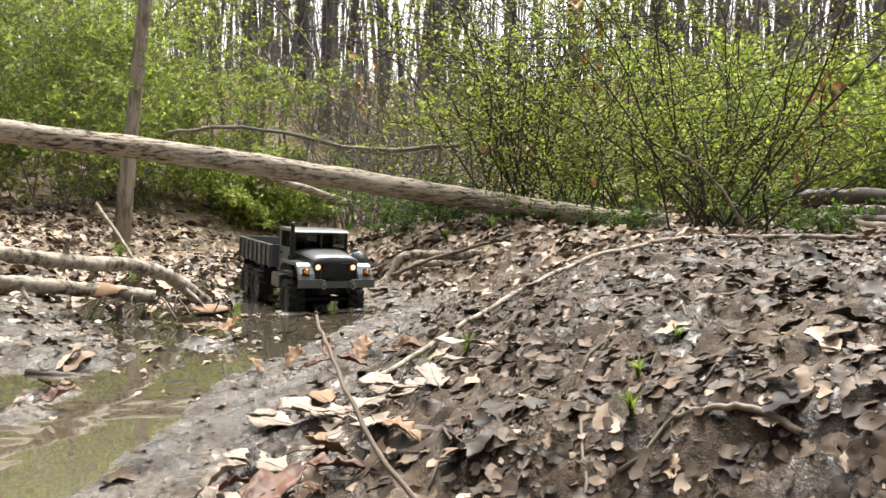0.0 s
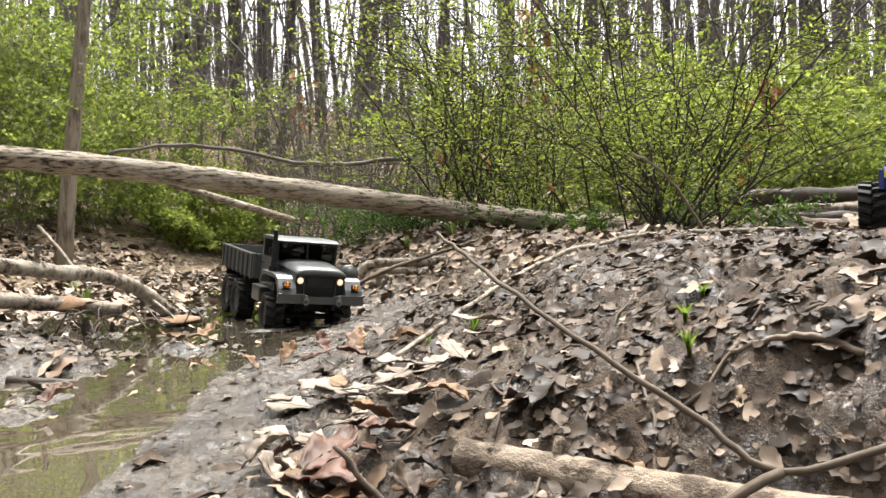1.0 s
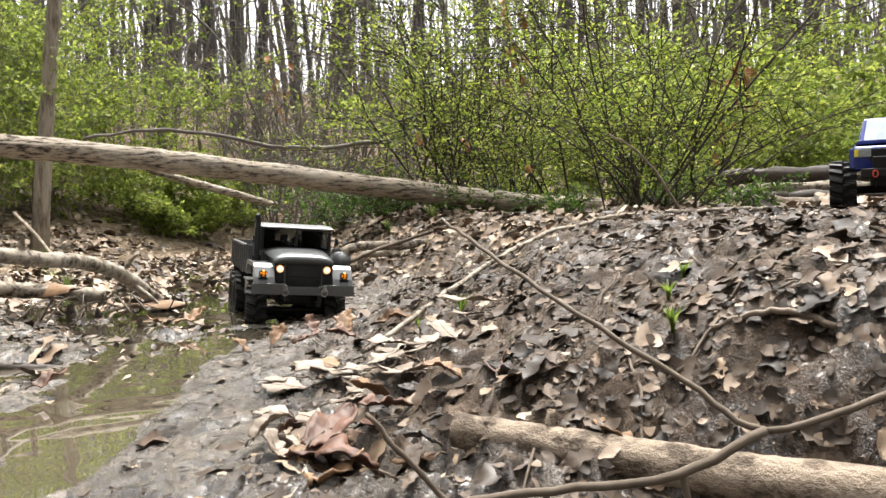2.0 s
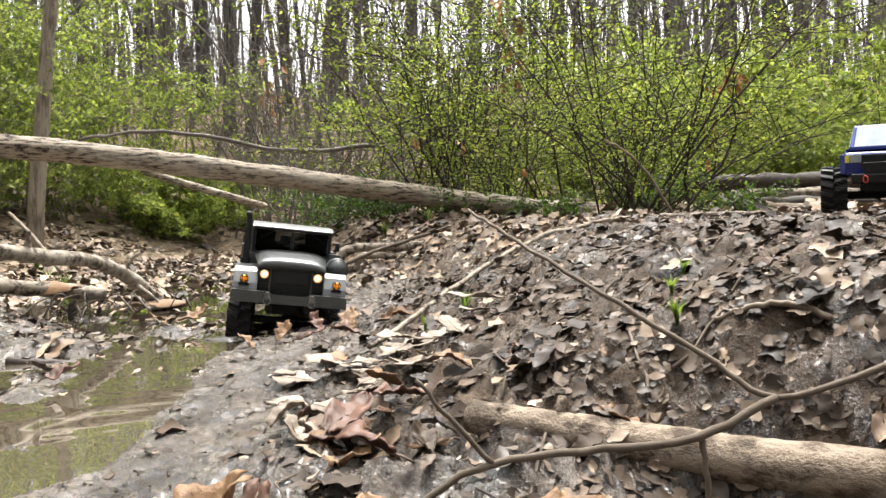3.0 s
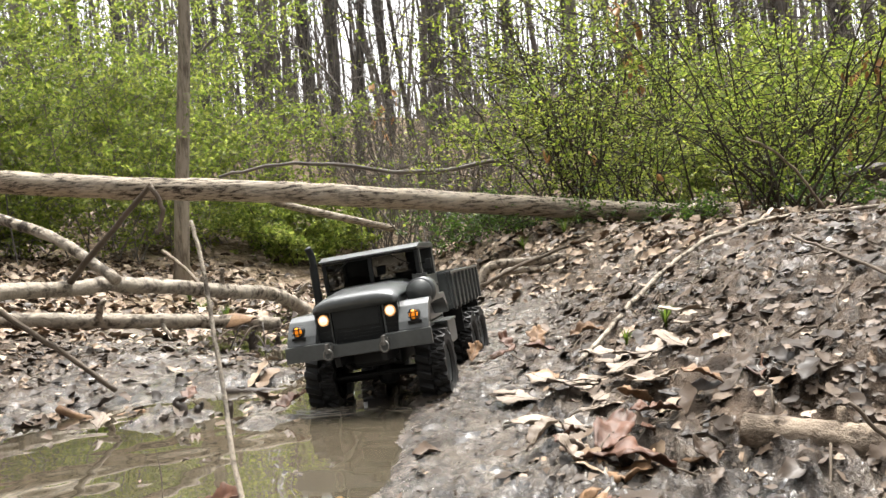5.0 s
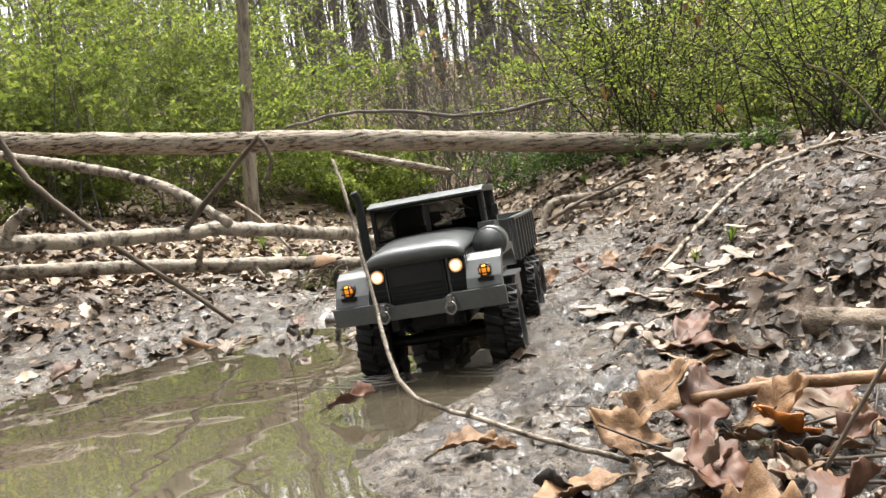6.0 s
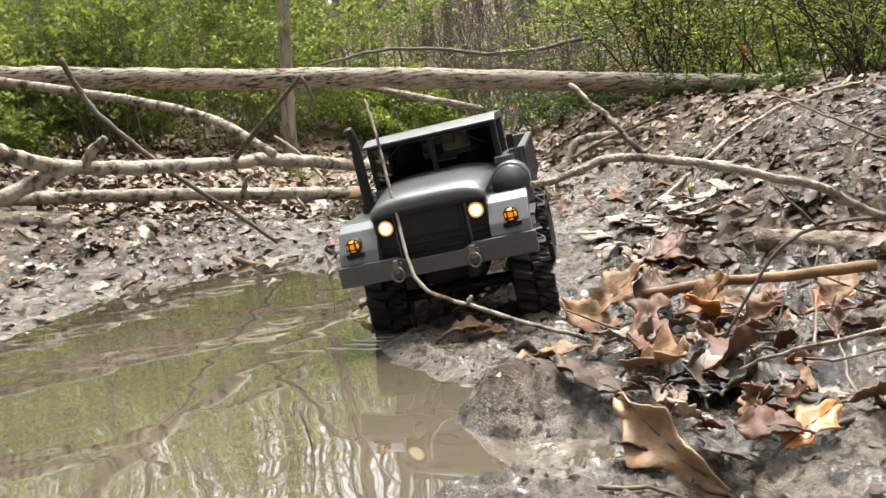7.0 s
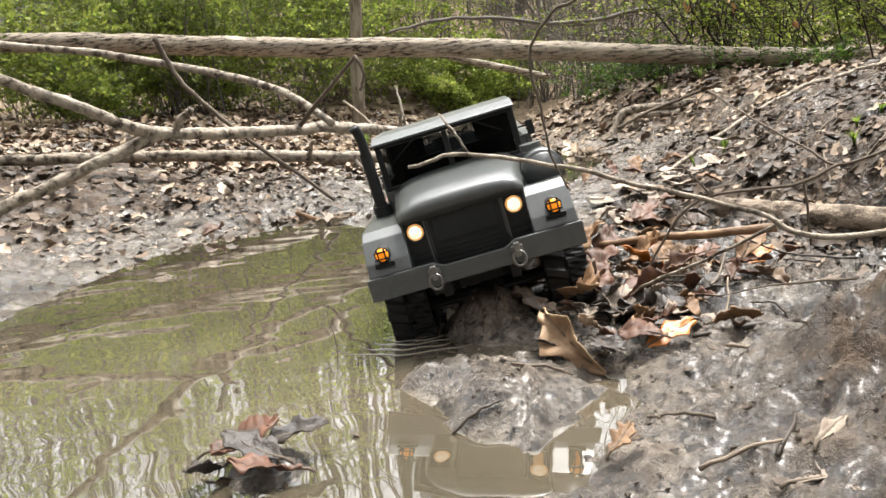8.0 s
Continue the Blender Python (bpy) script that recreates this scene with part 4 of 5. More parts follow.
for i in range(14):
    q = random.Random(900 + i)
    x, y, a = q.gauss(-0.64, 0.05), q.gauss(1.77, 0.05), q.uniform(0, 3.14)
    l = q.uniform(0.03, 0.09)
    stick("tangled_twig", [(x - math.cos(a) * l, y - math.sin(a) * l, 0.012), (x, y, q.uniform(0.02, 0.06)), (x + math.cos(a) * l, y + math.sin(a) * l, q.uniform(0.005, 0.03))], 0.0022, 0.001, q.choice((TWIG, DARK_WOOD)), "dark twig in the tangle under the branch ends", "twig", 6, 4, 0.002, 0.2, "tangled twigs")

# a curled strip of bark and a torn bark slab at the branch ends
rng = random.Random(5)


def bark_curl(centre, length, width, turn, tilt, label):
    verts, faces = [], []
    n, m = 12, 7
    for layer in (0, 0.002):
        for i in range(n):
            u = i / (n - 1)
            for j in range(m):
                a = (j / (m - 1) - 0.5) * (2.0 + 0.8 * math.sin(3 * u))
                w = width * (0.55 + 0.45 * math.sin(math.pi * (0.15 + 0.75 * u)))
                verts.append((length * (u - 0.5), w * math.sin(a), w * 0.7 * math.cos(a) - layer + 0.003 * math.sin(7 * u + j)))
    k = n * m
    for i in range(n - 1):
        for j in range(m - 1):
            q = (i * m + j, i * m + j + 1, (i + 1) * m + j + 1, (i + 1) * m + j)
            faces += [q, tuple(v + k for v in q)[::-1]]
    ob = link_mesh("bark_piece", verts, faces, TAN_LEAF)
    ob.matrix_basis = pose(*centre, tilt, 0, turn)
    tagged(ob, label, "bark", "curled bark")


bark_curl((-0.76, 1.80, 0.055), 0.16, 0.03, -25, 8, "tan curled bark peeling off the branch end")
bark_curl((-0.545, 1.86, 0.006), 0.13, 0.025, -8, -10, "pale curled bark strip lying on the mud")


# ---- fallen leaves ----
def leaf_shape(rng, length, lobed=True, curl=1.0, n=9, cols=(-1, -0.66, -0.33, 0, 0.33, 0.66, 1)):
    """A dry leaf with a midrib, rounded lobes and curled edges: vertices and faces, its base at the origin, along x."""
    lobes, fold = rng.choice((2.5, 3.0, 3.5)), rng.uniform(0.05, 0.6) * curl
    bend, twist, wide = rng.uniform(-1.3, 1.3) * curl, rng.uniform(-0.7, 0.7) * curl, rng.uniform(0.27, 0.4)
    phase, skew, m = rng.uniform(0, 6.28), rng.uniform(-0.12, 0.12), len(cols)
    verts, faces = [], []
    for i in range(n):
        u = i / (n - 1)
        full = math.sin(math.pi * min(0.06 + 0.92 * u ** 1.25, 1.0)) ** 0.75
        x, z = length * u * (1 - 0.03 * bend * bend), length * 0.34 * bend * (u - 0.3) ** 2
        wave = 0.2 * math.sin(8 * u + phase)
        t = twist * (u - 0.5)
        for k in cols:
            w = wide * length * full
            if lobed:
                w *= 0.76 + 0.24 * math.cos(2 * math.pi * lobes * (u + (skew if k > 0 else 0)) + 2.6) + 0.1 * rng.random() * abs(k)
            else:
                w *= 0.88 + 0.2 * rng.random() * abs(k)
            lift = (fold + wave * k) * w * abs(k) ** 1.5 + 0.08 * w * rng.uniform(-1, 1) * abs(k)
            lift += 0.07 * curl * length * noise.noise((u * 4.5, k * 1.9, phase)) + 0.035 * curl * length * noise.noise((u * 11, k * 4, phase))
            verts.append((x + 0.12 * length * abs(k) * (1 if lobed else 0.3) * u, w * k * math.cos(t) * (1 - 0.3 * abs(fold)), z + lift + w * k * math.sin(t)))
    for i in range(n - 1):
        for k in range(m - 1):
            a = i * m + k
            faces.append((a, a + 1, a + m + 1, a + m))
    return verts, faces


def slope_turn(x, y, rng, tilt):
    d = 0.02
    zx, zy = (lie(x + d, y)[0] - lie(x - d, y)[0]) / (2 * d), (lie(x, y + d)[0] - lie(x, y - d)[0]) / (2 * d)
    up = Vector((-zx + rng.gauss(0, tilt), -zy + rng.gauss(0, tilt), 1)).normalized()
    turn = up.to_track_quat("Z", "Y").to_matrix().to_4x4()
    return turn @ pose(0, 0, 0, 0, 0, rng.uniform(0, 360))


def shore_gap(x, y):
    return x - curve(y, SHORE_R), curve(y, SHORE_L) - x


def wants_leaf(x, y, rng):
    dr, dl = shore_gap(x, y)
    if dr > 0:
        p = 0.15 + 0.85 * step(0.05, 0.3, dr)
        if y < 0.5:
            p *= 0.08 + 0.92 * step(0.3, 0.5, y + 0.8 * max(x - 0.02, 0.0))
    elif dl > 0:
        p = 0.2 + 0.8 * step(0.1, 0.5, dl)
    else:
        p = (0.05 if x > -0.5 else 0.25) if y < 1.0 else 0.35
    p *= 0.55 + 0.45 * step(-0.25, 0.2, noise.noise((x * 5, y * 5, 9.1)))
    return rng.random() < p


def scatter_leaves():
    rng = random.Random(11)
    shapes = []
    for i in range(14):
        v, f = leaf_shape(rng, 1.0, i % 3 != 0, 0.8, 19)
        me = bpy.data.meshes.new("fallen_leaf")
        me.from_pydata([tuple(q) for q in v], [], f)
        me.materials.append(LEAF_ONE)
        me.polygons.foreach_set("use_smooth", [True] * len(me.polygons))
        shapes.append(me)
    made = 0
    while made < 290:
        x, y = rng.uniform(-0.35, 0.75), rng.uniform(0.42, 1.75)
        if not wants_leaf(x, y, rng):
            continue
        ob = new("fallen_leaf", rng.choice(shapes))
        s = rng.uniform(0.012, 0.034)
        ob.matrix_basis = Matrix.Translation((x, y, ground(x, y))) @ slope_turn(x, y, rng, 0.16) @ Matrix.Diagonal((s, s * rng.uniform(0.7, 1.1), s, 1))
        tagged(ob, "dry curled brown oak leaf lying on wet mud", "leaf", "fallen leaves")
        made += 1
    # what nobody could count: scraps and whole leaves pressed into the mud, out to the wood
    pieces, muddy = [], []
    for count, x0, x1, y0, y1, lo, hi, lobed in ((6000, -0.3, 1.0, 0.42, 2.0, 0.006, 0.02, False), (4000, -0.3, 0.6, 0.42, 1.15, 0.004, 0.013, False), (3000, -0.2, 1.0, 0.4, 2.6, 0.012, 0.034, True),
                                                 (5200, -2.2, -0.5, 0.7, 3.4, 0.015, 0.045, True), (9500, -2.6, 2.2, 1.9, 4.6, 0.02, 0.055, True), (2500, -0.75, 0.0, 1.4, 3.0, 0.01, 0.035, False),
                                                 (7500, -5, 5, 4.5, 9, 0.05, 0.10, False), (7500, -1.9, 0.2, 2.4, 5.4, 0.025, 0.055, False), (9000, -3.0, -0.9, 2.3, 4.6, 0.025, 0.06, True), (3000, -1.6, -0.4, 2.0, 4.8, 0.02, 0.05, True), (260, -0.95, -0.1, -0.2, 1.3, 0.012, 0.035, False), (3500, 0.02, 0.6, 0.25, 0.62, 0.004, 0.016, False), (700, 0.02, 0.6, 0.25, 0.62, 0.008, 0.02, True), (6500, -1.2, -0.3, 0.85, 1.95, 0.006, 0.025, False), (9000, -0.34, 0.3, -0.2, 0.45, 0.003, 0.011, False), (2500, -1.3, -0.8, 0.2, 1.5, 0.005, 0.018, False)):
        n = 0
        while n < count:
            x, y = rng.uniform(x0, x1), rng.uniform(y0, y1)
            n += 1
            if not wants_leaf(x, y, rng):
                continue
            if ground(x, y) < -0.004 and rng.random() < (0.85 if y < 2.2 else 0.5):
                continue
            size = rng.uniform(lo, hi)
            near = x > -0.35 and y < 1.9
            v, f = leaf_shape(rng, size * (1.15 if lobed else 1.0), lobed, 0.55 if near else 0.8, 13 if lobed else 7, (-1, 0, 1))
            if not lobed and n % 2:
                v, f = v[:12], f[:6]
            m = Matrix.Translation((x, y, max(ground(x, y), 0.0) + 0.001)) @ slope_turn(x, y, rng, 0.2 if near else 0.3)
            (muddy if y < 1.9 and rng.random() < (0.95 if x > -0.3 else 0.6) else pieces).append(([m @ Vector(q) for q in v], f))
    v, f = gather(muddy)
    tagged(link_mesh("muddy_litter", v, f, LEAF_MUDDY), "wet mud-coated leaf scraps trodden into the bank", "leaf litter", kind="stuff")
    v, f = gather(pieces)
    tagged(link_mesh("leaf_litter", v, f, LEAF_MANY), "damp brown and pale leaf litter strewn over the banks", "leaf litter", kind="stuff")


def lone_leaf(name, x, y, lift, length, turn, tilt, roll, mat, label, seed, curl=1.0, lobed=True, side=1.0):
    rng = random.Random(seed)
    v, f = leaf_shape(rng, length * 0.8, lobed, curl, 23)
    v = [(p[0], p[1] * side, p[2]) for p in v]
    ob = link_mesh(name, v, f, mat)
    ob.matrix_basis = pose(x, y, max(ground(x, y), 0) + lift, roll, tilt, turn)
    mod = ob.modifiers.new("thickness", "SOLIDIFY")
    mod.thickness = 0.0008
    rib = [Vector(v[i * 7 + 3]) + Vector((0, 0, 0.0006)) for i in range(0, 23, 2)]
    stalk = [rib[0] - Vector((length * 0.16, length * 0.02, 0.002)), rib[0] - Vector((length * 0.07, 0, 0.0))]
    v, f = tube(stalk + rib, taper(len(rib) + 2, 0.0011, 0.0004), 5, 0, True)
    link_mesh("midrib", v, f, TWIG, ob)
    tagged(ob, label, "leaf", "large leaves")
    return ob


def scatter_sticks():
    rng = random.Random(23)
    pieces = []
    for n in range(520):
        x, y = rng.uniform(-0.25, 1.1), rng.uniform(0.42, 2.6)
        if n % 4 == 0:
            x, y = rng.uniform(-2.0, -0.6), rng.uniform(1.2, 3.4)
        if not wants_leaf(x, y, rng):
            continue
        a, ln, r = rng.uniform(0, math.pi), rng.uniform(0.02, 0.09), rng.uniform(0.0006, 0.0018)
        pts = []
        for k in range(5):
            u = k / 4 - 0.5
            px, py = x + ln * u * math.cos(a) + rng.gauss(0, 0.003), y + ln * u * math.sin(a) + rng.gauss(0, 0.003)
            pts.append((px, py, ground(px, py) + r + 0.002))
        pieces.append(tube(pts, taper(5, r, r * 0.6), 5, 0.2, True, rng))
    v, f = gather(pieces)
    tagged(link_mesh("twig_litter", v, f, TWIG), "short broken twigs strewn over the banks", "twigs", kind="stuff")
    # mud crumbs
    pieces = []
    octa = [(1, 0, 0), (-1, 0, 0), (0, 1, 0), (0, -1, 0), (0, 0, 1), (0, 0, -1)]
    of = [(0, 2, 4), (2, 1, 4), (1, 3, 4), (3, 0, 4), (2, 0, 5), (1, 2, 5), (3, 1, 5), (0, 3, 5)]
    for n in range(5200):
        x, y = rng.uniform(-0.36, 0.6), rng.uniform(-0.25, 1.3) if n % 3 else rng.uniform(-0.25, 0.6)
        z = ground(x, y)
        if z < 0.002:
            continue
        s = rng.uniform(0.0006, 0.0022) * (1.5 if shore_gap(x, y)[0] > 0.3 else 1.0)
        m = pose(x, y, z + s * 0.3, rng.uniform(0, 360), rng.uniform(0, 360), 0) @ Matrix.Diagonal((s, s * rng.uniform(0.5, 1), s * rng.uniform(0.4, 1), 1))
        pieces.append(([m @ Vector(q) for q in octa], of))
    v, f = gather(pieces)
    tagged(link_mesh("mud_crumbs", v, f, CRUMB, smooth=False), "small crumbs and clods of wet mud", "mud crumbs", kind="stuff")


scatter_leaves()
scatter_sticks()
propped = lone_leaf("oak_leaf", -0.165, 0.118, 0.006, 0.088, 131, -33, 48, PROP_LEAF, "large tan lobed oak leaf propped up on the mud", 3, 1.3, True, 0.85)
along = Vector((-0.62, 0.42, 0.5)).normalized()
facing = Vector((-0.75, -0.45, 0.5))
facing = (facing - along * facing.dot(along)).normalized()
across = facing.cross(along)
propped.matrix_basis = Matrix.Translation((-0.158, 0.108, ground(-0.158, 0.108) + 0.003)) @ Matrix((along, across, facing)).transposed().to_4x4()
lone_leaf("oak_leaf", -0.125, 0.128, 0.008, 0.052, 35, -14, 28, ORANGE_LEAF, "bright orange leaf on wet mud", 8, 0.6)
for i, (x, y, ln, tn, ti, ro) in enumerate(((-0.21, 0.37, 0.075, 20, -35, 20), (-0.185, 0.35, 0.07, 160, -20, -30), (-0.17, 0.335, 0.08, 75, -25, 10), (-0.14, 0.36, 0.07, -30, -35, 30),
                                            (-0.10, 0.33, 0.06, 200, -30, 15), (-0.07, 0.36, 0.065, 120, -15, -25), (-0.125, 0.30, 0.06, 250, -10, 0), (-0.03, 0.34, 0.06, 60, -30, 0),
                                            (-0.22, 0.315, 0.06, 195, 5, 5), (-0.165, 0.27, 0.07, 100, -10, 10), (-0.19, 0.24, 0.075, 300, -25, 20), (-0.15, 0.23, 0.065, 20, -20, -15), (-0.2, 0.21, 0.06, 140, -15, 10))):
    m = (TAN_LEAF, TAN_LEAF, RED_LEAF, TAN_LEAF, ORANGE_LEAF if i == 4 else RED_LEAF, LEAF_ONE, LEAF_ONE)[i % 7]
    lone_leaf("oak_leaf", x, y, 0.012, ln, tn, ti, ro, m, "curled tan and red-brown oak leaf heaped by a peeled stick", 40 + i, 1.2, i % 2 == 0)
heap = random.Random(61)
for i in range(16):
    x, y, a, ln = heap.gauss(-0.1, 0.07), heap.gauss(0.33, 0.04), heap.uniform(0, 3.14), heap.uniform(0.03, 0.08)
    z = ground(x, y) + heap.uniform(0.008, 0.024)
    dx, dy, dz = math.cos(a) * ln, math.sin(a) * ln * 0.6, heap.uniform(-0.2, 0.5) * ln
    stick("broken_twig", [(x - dx, y - dy, z - dz * 0.3), (x, y, z + heap.gauss(0, 0.002)), (x + dx, y + dy, z + dz)], 0.0013, 0.0007, heap.choice((TWIG, DARK_WOOD, PALE_WOOD)), "short broken twig stuck in the leaf heap", "twig", 6, 4, 0.0008, 0.1, "heap twigs")
for i in range(84):
    x, y = heap.gauss(-0.115, 0.07), heap.gauss(0.33, 0.035)
    if i > 50:
        x, y = heap.gauss(-0.15, 0.032), heap.gauss(0.215, 0.04)
    lone_leaf("oak_leaf", x, y, heap.uniform(0.001, 0.014), heap.uniform(0.018, 0.05), heap.uniform(0, 360), heap.uniform(-40, 10), heap.uniform(-40, 40),
              heap.choice((TAN_LEAF, RED_LEAF, LEAF_ONE, DARK_LEAF, DARK_LEAF, PALE_LEAF, RED_LEAF)), "curled dry oak leaf in a heap on the mud", 500 + i, 1.2, i % 2 == 0)
for i in range(26):
    x, y = heap.gauss(-0.09, 0.05), heap.gauss(0.6, 0.035)
    lone_leaf("oak_leaf", x, y, heap.uniform(0.001, 0.016), heap.uniform(0.02, 0.05), heap.uniform(0, 360), heap.uniform(-35, 10), heap.uniform(-30, 30),
              heap.choice((TAN_LEAF, RED_LEAF, LEAF_ONE, DARK_LEAF, DARK_LEAF, PALE_LEAF)), "curled dry oak leaf around a hollow in the bank", 560 + i, 1.1, i % 3 != 0)
for i, (x, y, ln, tn, ti, ro, m) in enumerate(((-0.12, 1.17, 0.06, 80, -35, 10, TAN_LEAF), (-0.155, 1.16, 0.055, 110, -22, -10, RED_LEAF), (-0.22, 1.17, 0.05, 70, -28, 15, TAN_LEAF), (-0.19, 1.15, 0.045, 10, -15, 10, RED_LEAF),
                                               (-0.07, 1.16, 0.06, -20, -15, 20, TAN_LEAF), (-0.1, 1.11, 0.05, 160, -10, 0, RED_LEAF), (-0.25, 1.16, 0.045, 140, -30, 0, TAN_LEAF))):
    lone_leaf("oak_leaf", x, y, 0.006, ln, tn, ti, ro, m, "dry upright brown oak leaf at the water's edge", 70 + i, 1.4, True)
for i, (x, y, ln, tn) in enumerate(((0.02, 0.86, 0.085, 10), (0.0, 0.8, 0.075, 100), (0.06, 0.9, 0.08, 200), (-0.05, 0.84, 0.09, 40), (-0.1, 0.82, 0.08, 150), (-0.06, 0.77, 0.08, 280), (-0.12, 0.74, 0.085, 20))):
    lone_leaf("oak_leaf", x, y, 0.006, ln, tn, -6, 4, PALE_LEAF, "broad bleached oak leaf plastered on the mud", 90 + i, 0.35, True)
for i, (x, y, ln, tn, m) in enumerate(((-0.425, 1.49, 0.07, 30, TAN_LEAF), (-0.44, 1.5, 0.05, 200, TAN_LEAF), (-0.61, 1.03, 0.05, 80, RED_LEAF), (-0.47, 0.98, 0.05, 20, RED_LEAF), (-0.34, 0.42, 0.055, 10, TAN_LEAF),
                                       (-0.40, -0.03, 0.06, 20, RED_LEAF), (-0.33, -0.05, 0.05, 200, RED_LEAF), (-0.46, 0.6, 0.06, 0, RED_LEAF), (-0.70, 0.98, 0.06, 100, PALE_LEAF), (-0.93, 0.92, 0.06, 60, RED_LEAF),
                                       (-0.15, -0.05, 0.03, 60, TAN_LEAF), (-0.13, 0.58, 0.08, 60, RED_LEAF), (-0.08, 0.55, 0.09, 150, RED_LEAF), (-0.10, 0.6, 0.08, 250, TAN_LEAF), (0.08, 0.505, 0.035, 140, TAN_LEAF))):
    lone_leaf("oak_leaf", x, y, 0.008, ln, tn, -12, 8, m, "curled wet leaf stranded in the creek", 120 + i, 1.3, i % 2 == 0)

plaster = random.Random(83)
for i in range(18):
    x, y = plaster.uniform(-0.16, 0.05), plaster.uniform(0.68, 0.98)
    lone_leaf("oak_leaf", x, y, 0.003, plaster.uniform(0.045, 0.085), plaster.uniform(0, 360), plaster.uniform(-6, 2), plaster.uniform(-6, 6), plaster.choice((PALE_LEAF, PALE_LEAF, TAN_LEAF)),
              "broad bleached oak leaf plastered on the mud", 720 + i, 0.25, i % 4 != 0)
# flat, soaked leaves under the propped one, and an upright one behind the peeled stick
for i, (x, y, ln, tn, ti, ro, m) in enumerate(((-0.13, 0.175, 0.06, 20, -6, 8, DARK_LEAF), (-0.105, 0.2, 0.065, 140, -4, -8, DARK_LEAF), (-0.15, 0.2, 0.06, 80, -12, 10, PALE_LEAF), (-0.12, 0.225, 0.06, 200, -8, 5, DARK_LEAF),
                                               (-0.18, 0.16, 0.055, 230, -5, 0, DARK_LEAF), (-0.095, 0.235, 0.05, 310, -10, 12, PALE_LEAF), (-0.165, 0.145, 0.05, 300, 4, 0, DARK_LEAF), (-0.1, 0.41, 0.06, 95, -38, 12, TAN_LEAF),
                                               (-0.06, 0.415, 0.05, 70, -30, -15, RED_LEAF), (-0.03, 0.4, 0.055, 20, -25, 20, ORANGE_LEAF), (-0.045, 0.375, 0.06, 150, -20, 10, RED_LEAF), (-0.36, -0.03, 0.045, 30, -10, 15, DARK_LEAF),
                                               (-0.345, -0.045, 0.05, 170, -15, -10, DARK_LEAF), (-0.385, -0.04, 0.045, 260, -12, 10, DARK_LEAF))):
    lone_leaf("oak_leaf", x, y, 0.005, ln, tn, ti, ro, m, "soaked dark leaf plastered flat on the mud" if m is DARK_LEAF else "curled brown leaf standing in the leaf heap", 640 + i, 0.7, i % 3 != 1)
for i, (x, y, ln, tn) in enumerate(((-0.05, -0.075, 0.05, 60), (-0.03, -0.06, 0.055, 40), (-0.02, -0.085, 0.05, 75), (-0.065, -0.095, 0.045, 20), (-0.04, -0.11, 0.05, 110), (-0.01, -0.055, 0.045, 10))):
    lone_leaf("dead_leaf", x, y, 0.0, ln, tn, 2, 6, PALE_LEAF, "long bleached dead leaf lying on the mud", 670 + i, 0.3, False, 0.35)
for i, (x, y, a) in enumerate(((-0.085, -0.07, 20), (-0.06, -0.05, 70), (-0.11, 0.0, 150), (-0.2, 0.09, 15), (-0.24, 0.02, 30), (-0.16, 0.15, 100), (-0.06, 0.12, 60), (-0.02, 0.24, 130), (-0.13, 0.26, 40))):
    dx, dy = 0.022 * math.cos(radians(a)), 0.022 * math.sin(radians(a))
    stick("mud_twig", on_ground([(x - dx, y - dy), (x + 0.003, y), (x + dx, y + dy * 0.8)], 0.003), 0.0014, 0.0008, (PALE_WOOD, DARK_WOOD, TWIG)[i % 3], "short broken twig lying on wet mud", "twig", 6, 4, 0.0006, 0.1, "mud twigs")


# ---- shrubs and trees ----
def leaf_quads(pos, rng, size):
    d = Vector((rng.gauss(0, 1), rng.gauss(0, 1), rng.gauss(0, 0.7))).normalized()
    s = d.cross(Vector((rng.gauss(0, 1), rng.gauss(0, 1), rng.gauss(0, 1)))).normalized()
    k = size * rng.uniform(0.6, 1.3)
    return [pos, pos + d * k * 0.5 + s * k * 0.25, pos + d * k, pos + d * k * 0.5 - s * k * 0.25], [(0, 1, 2, 3)]


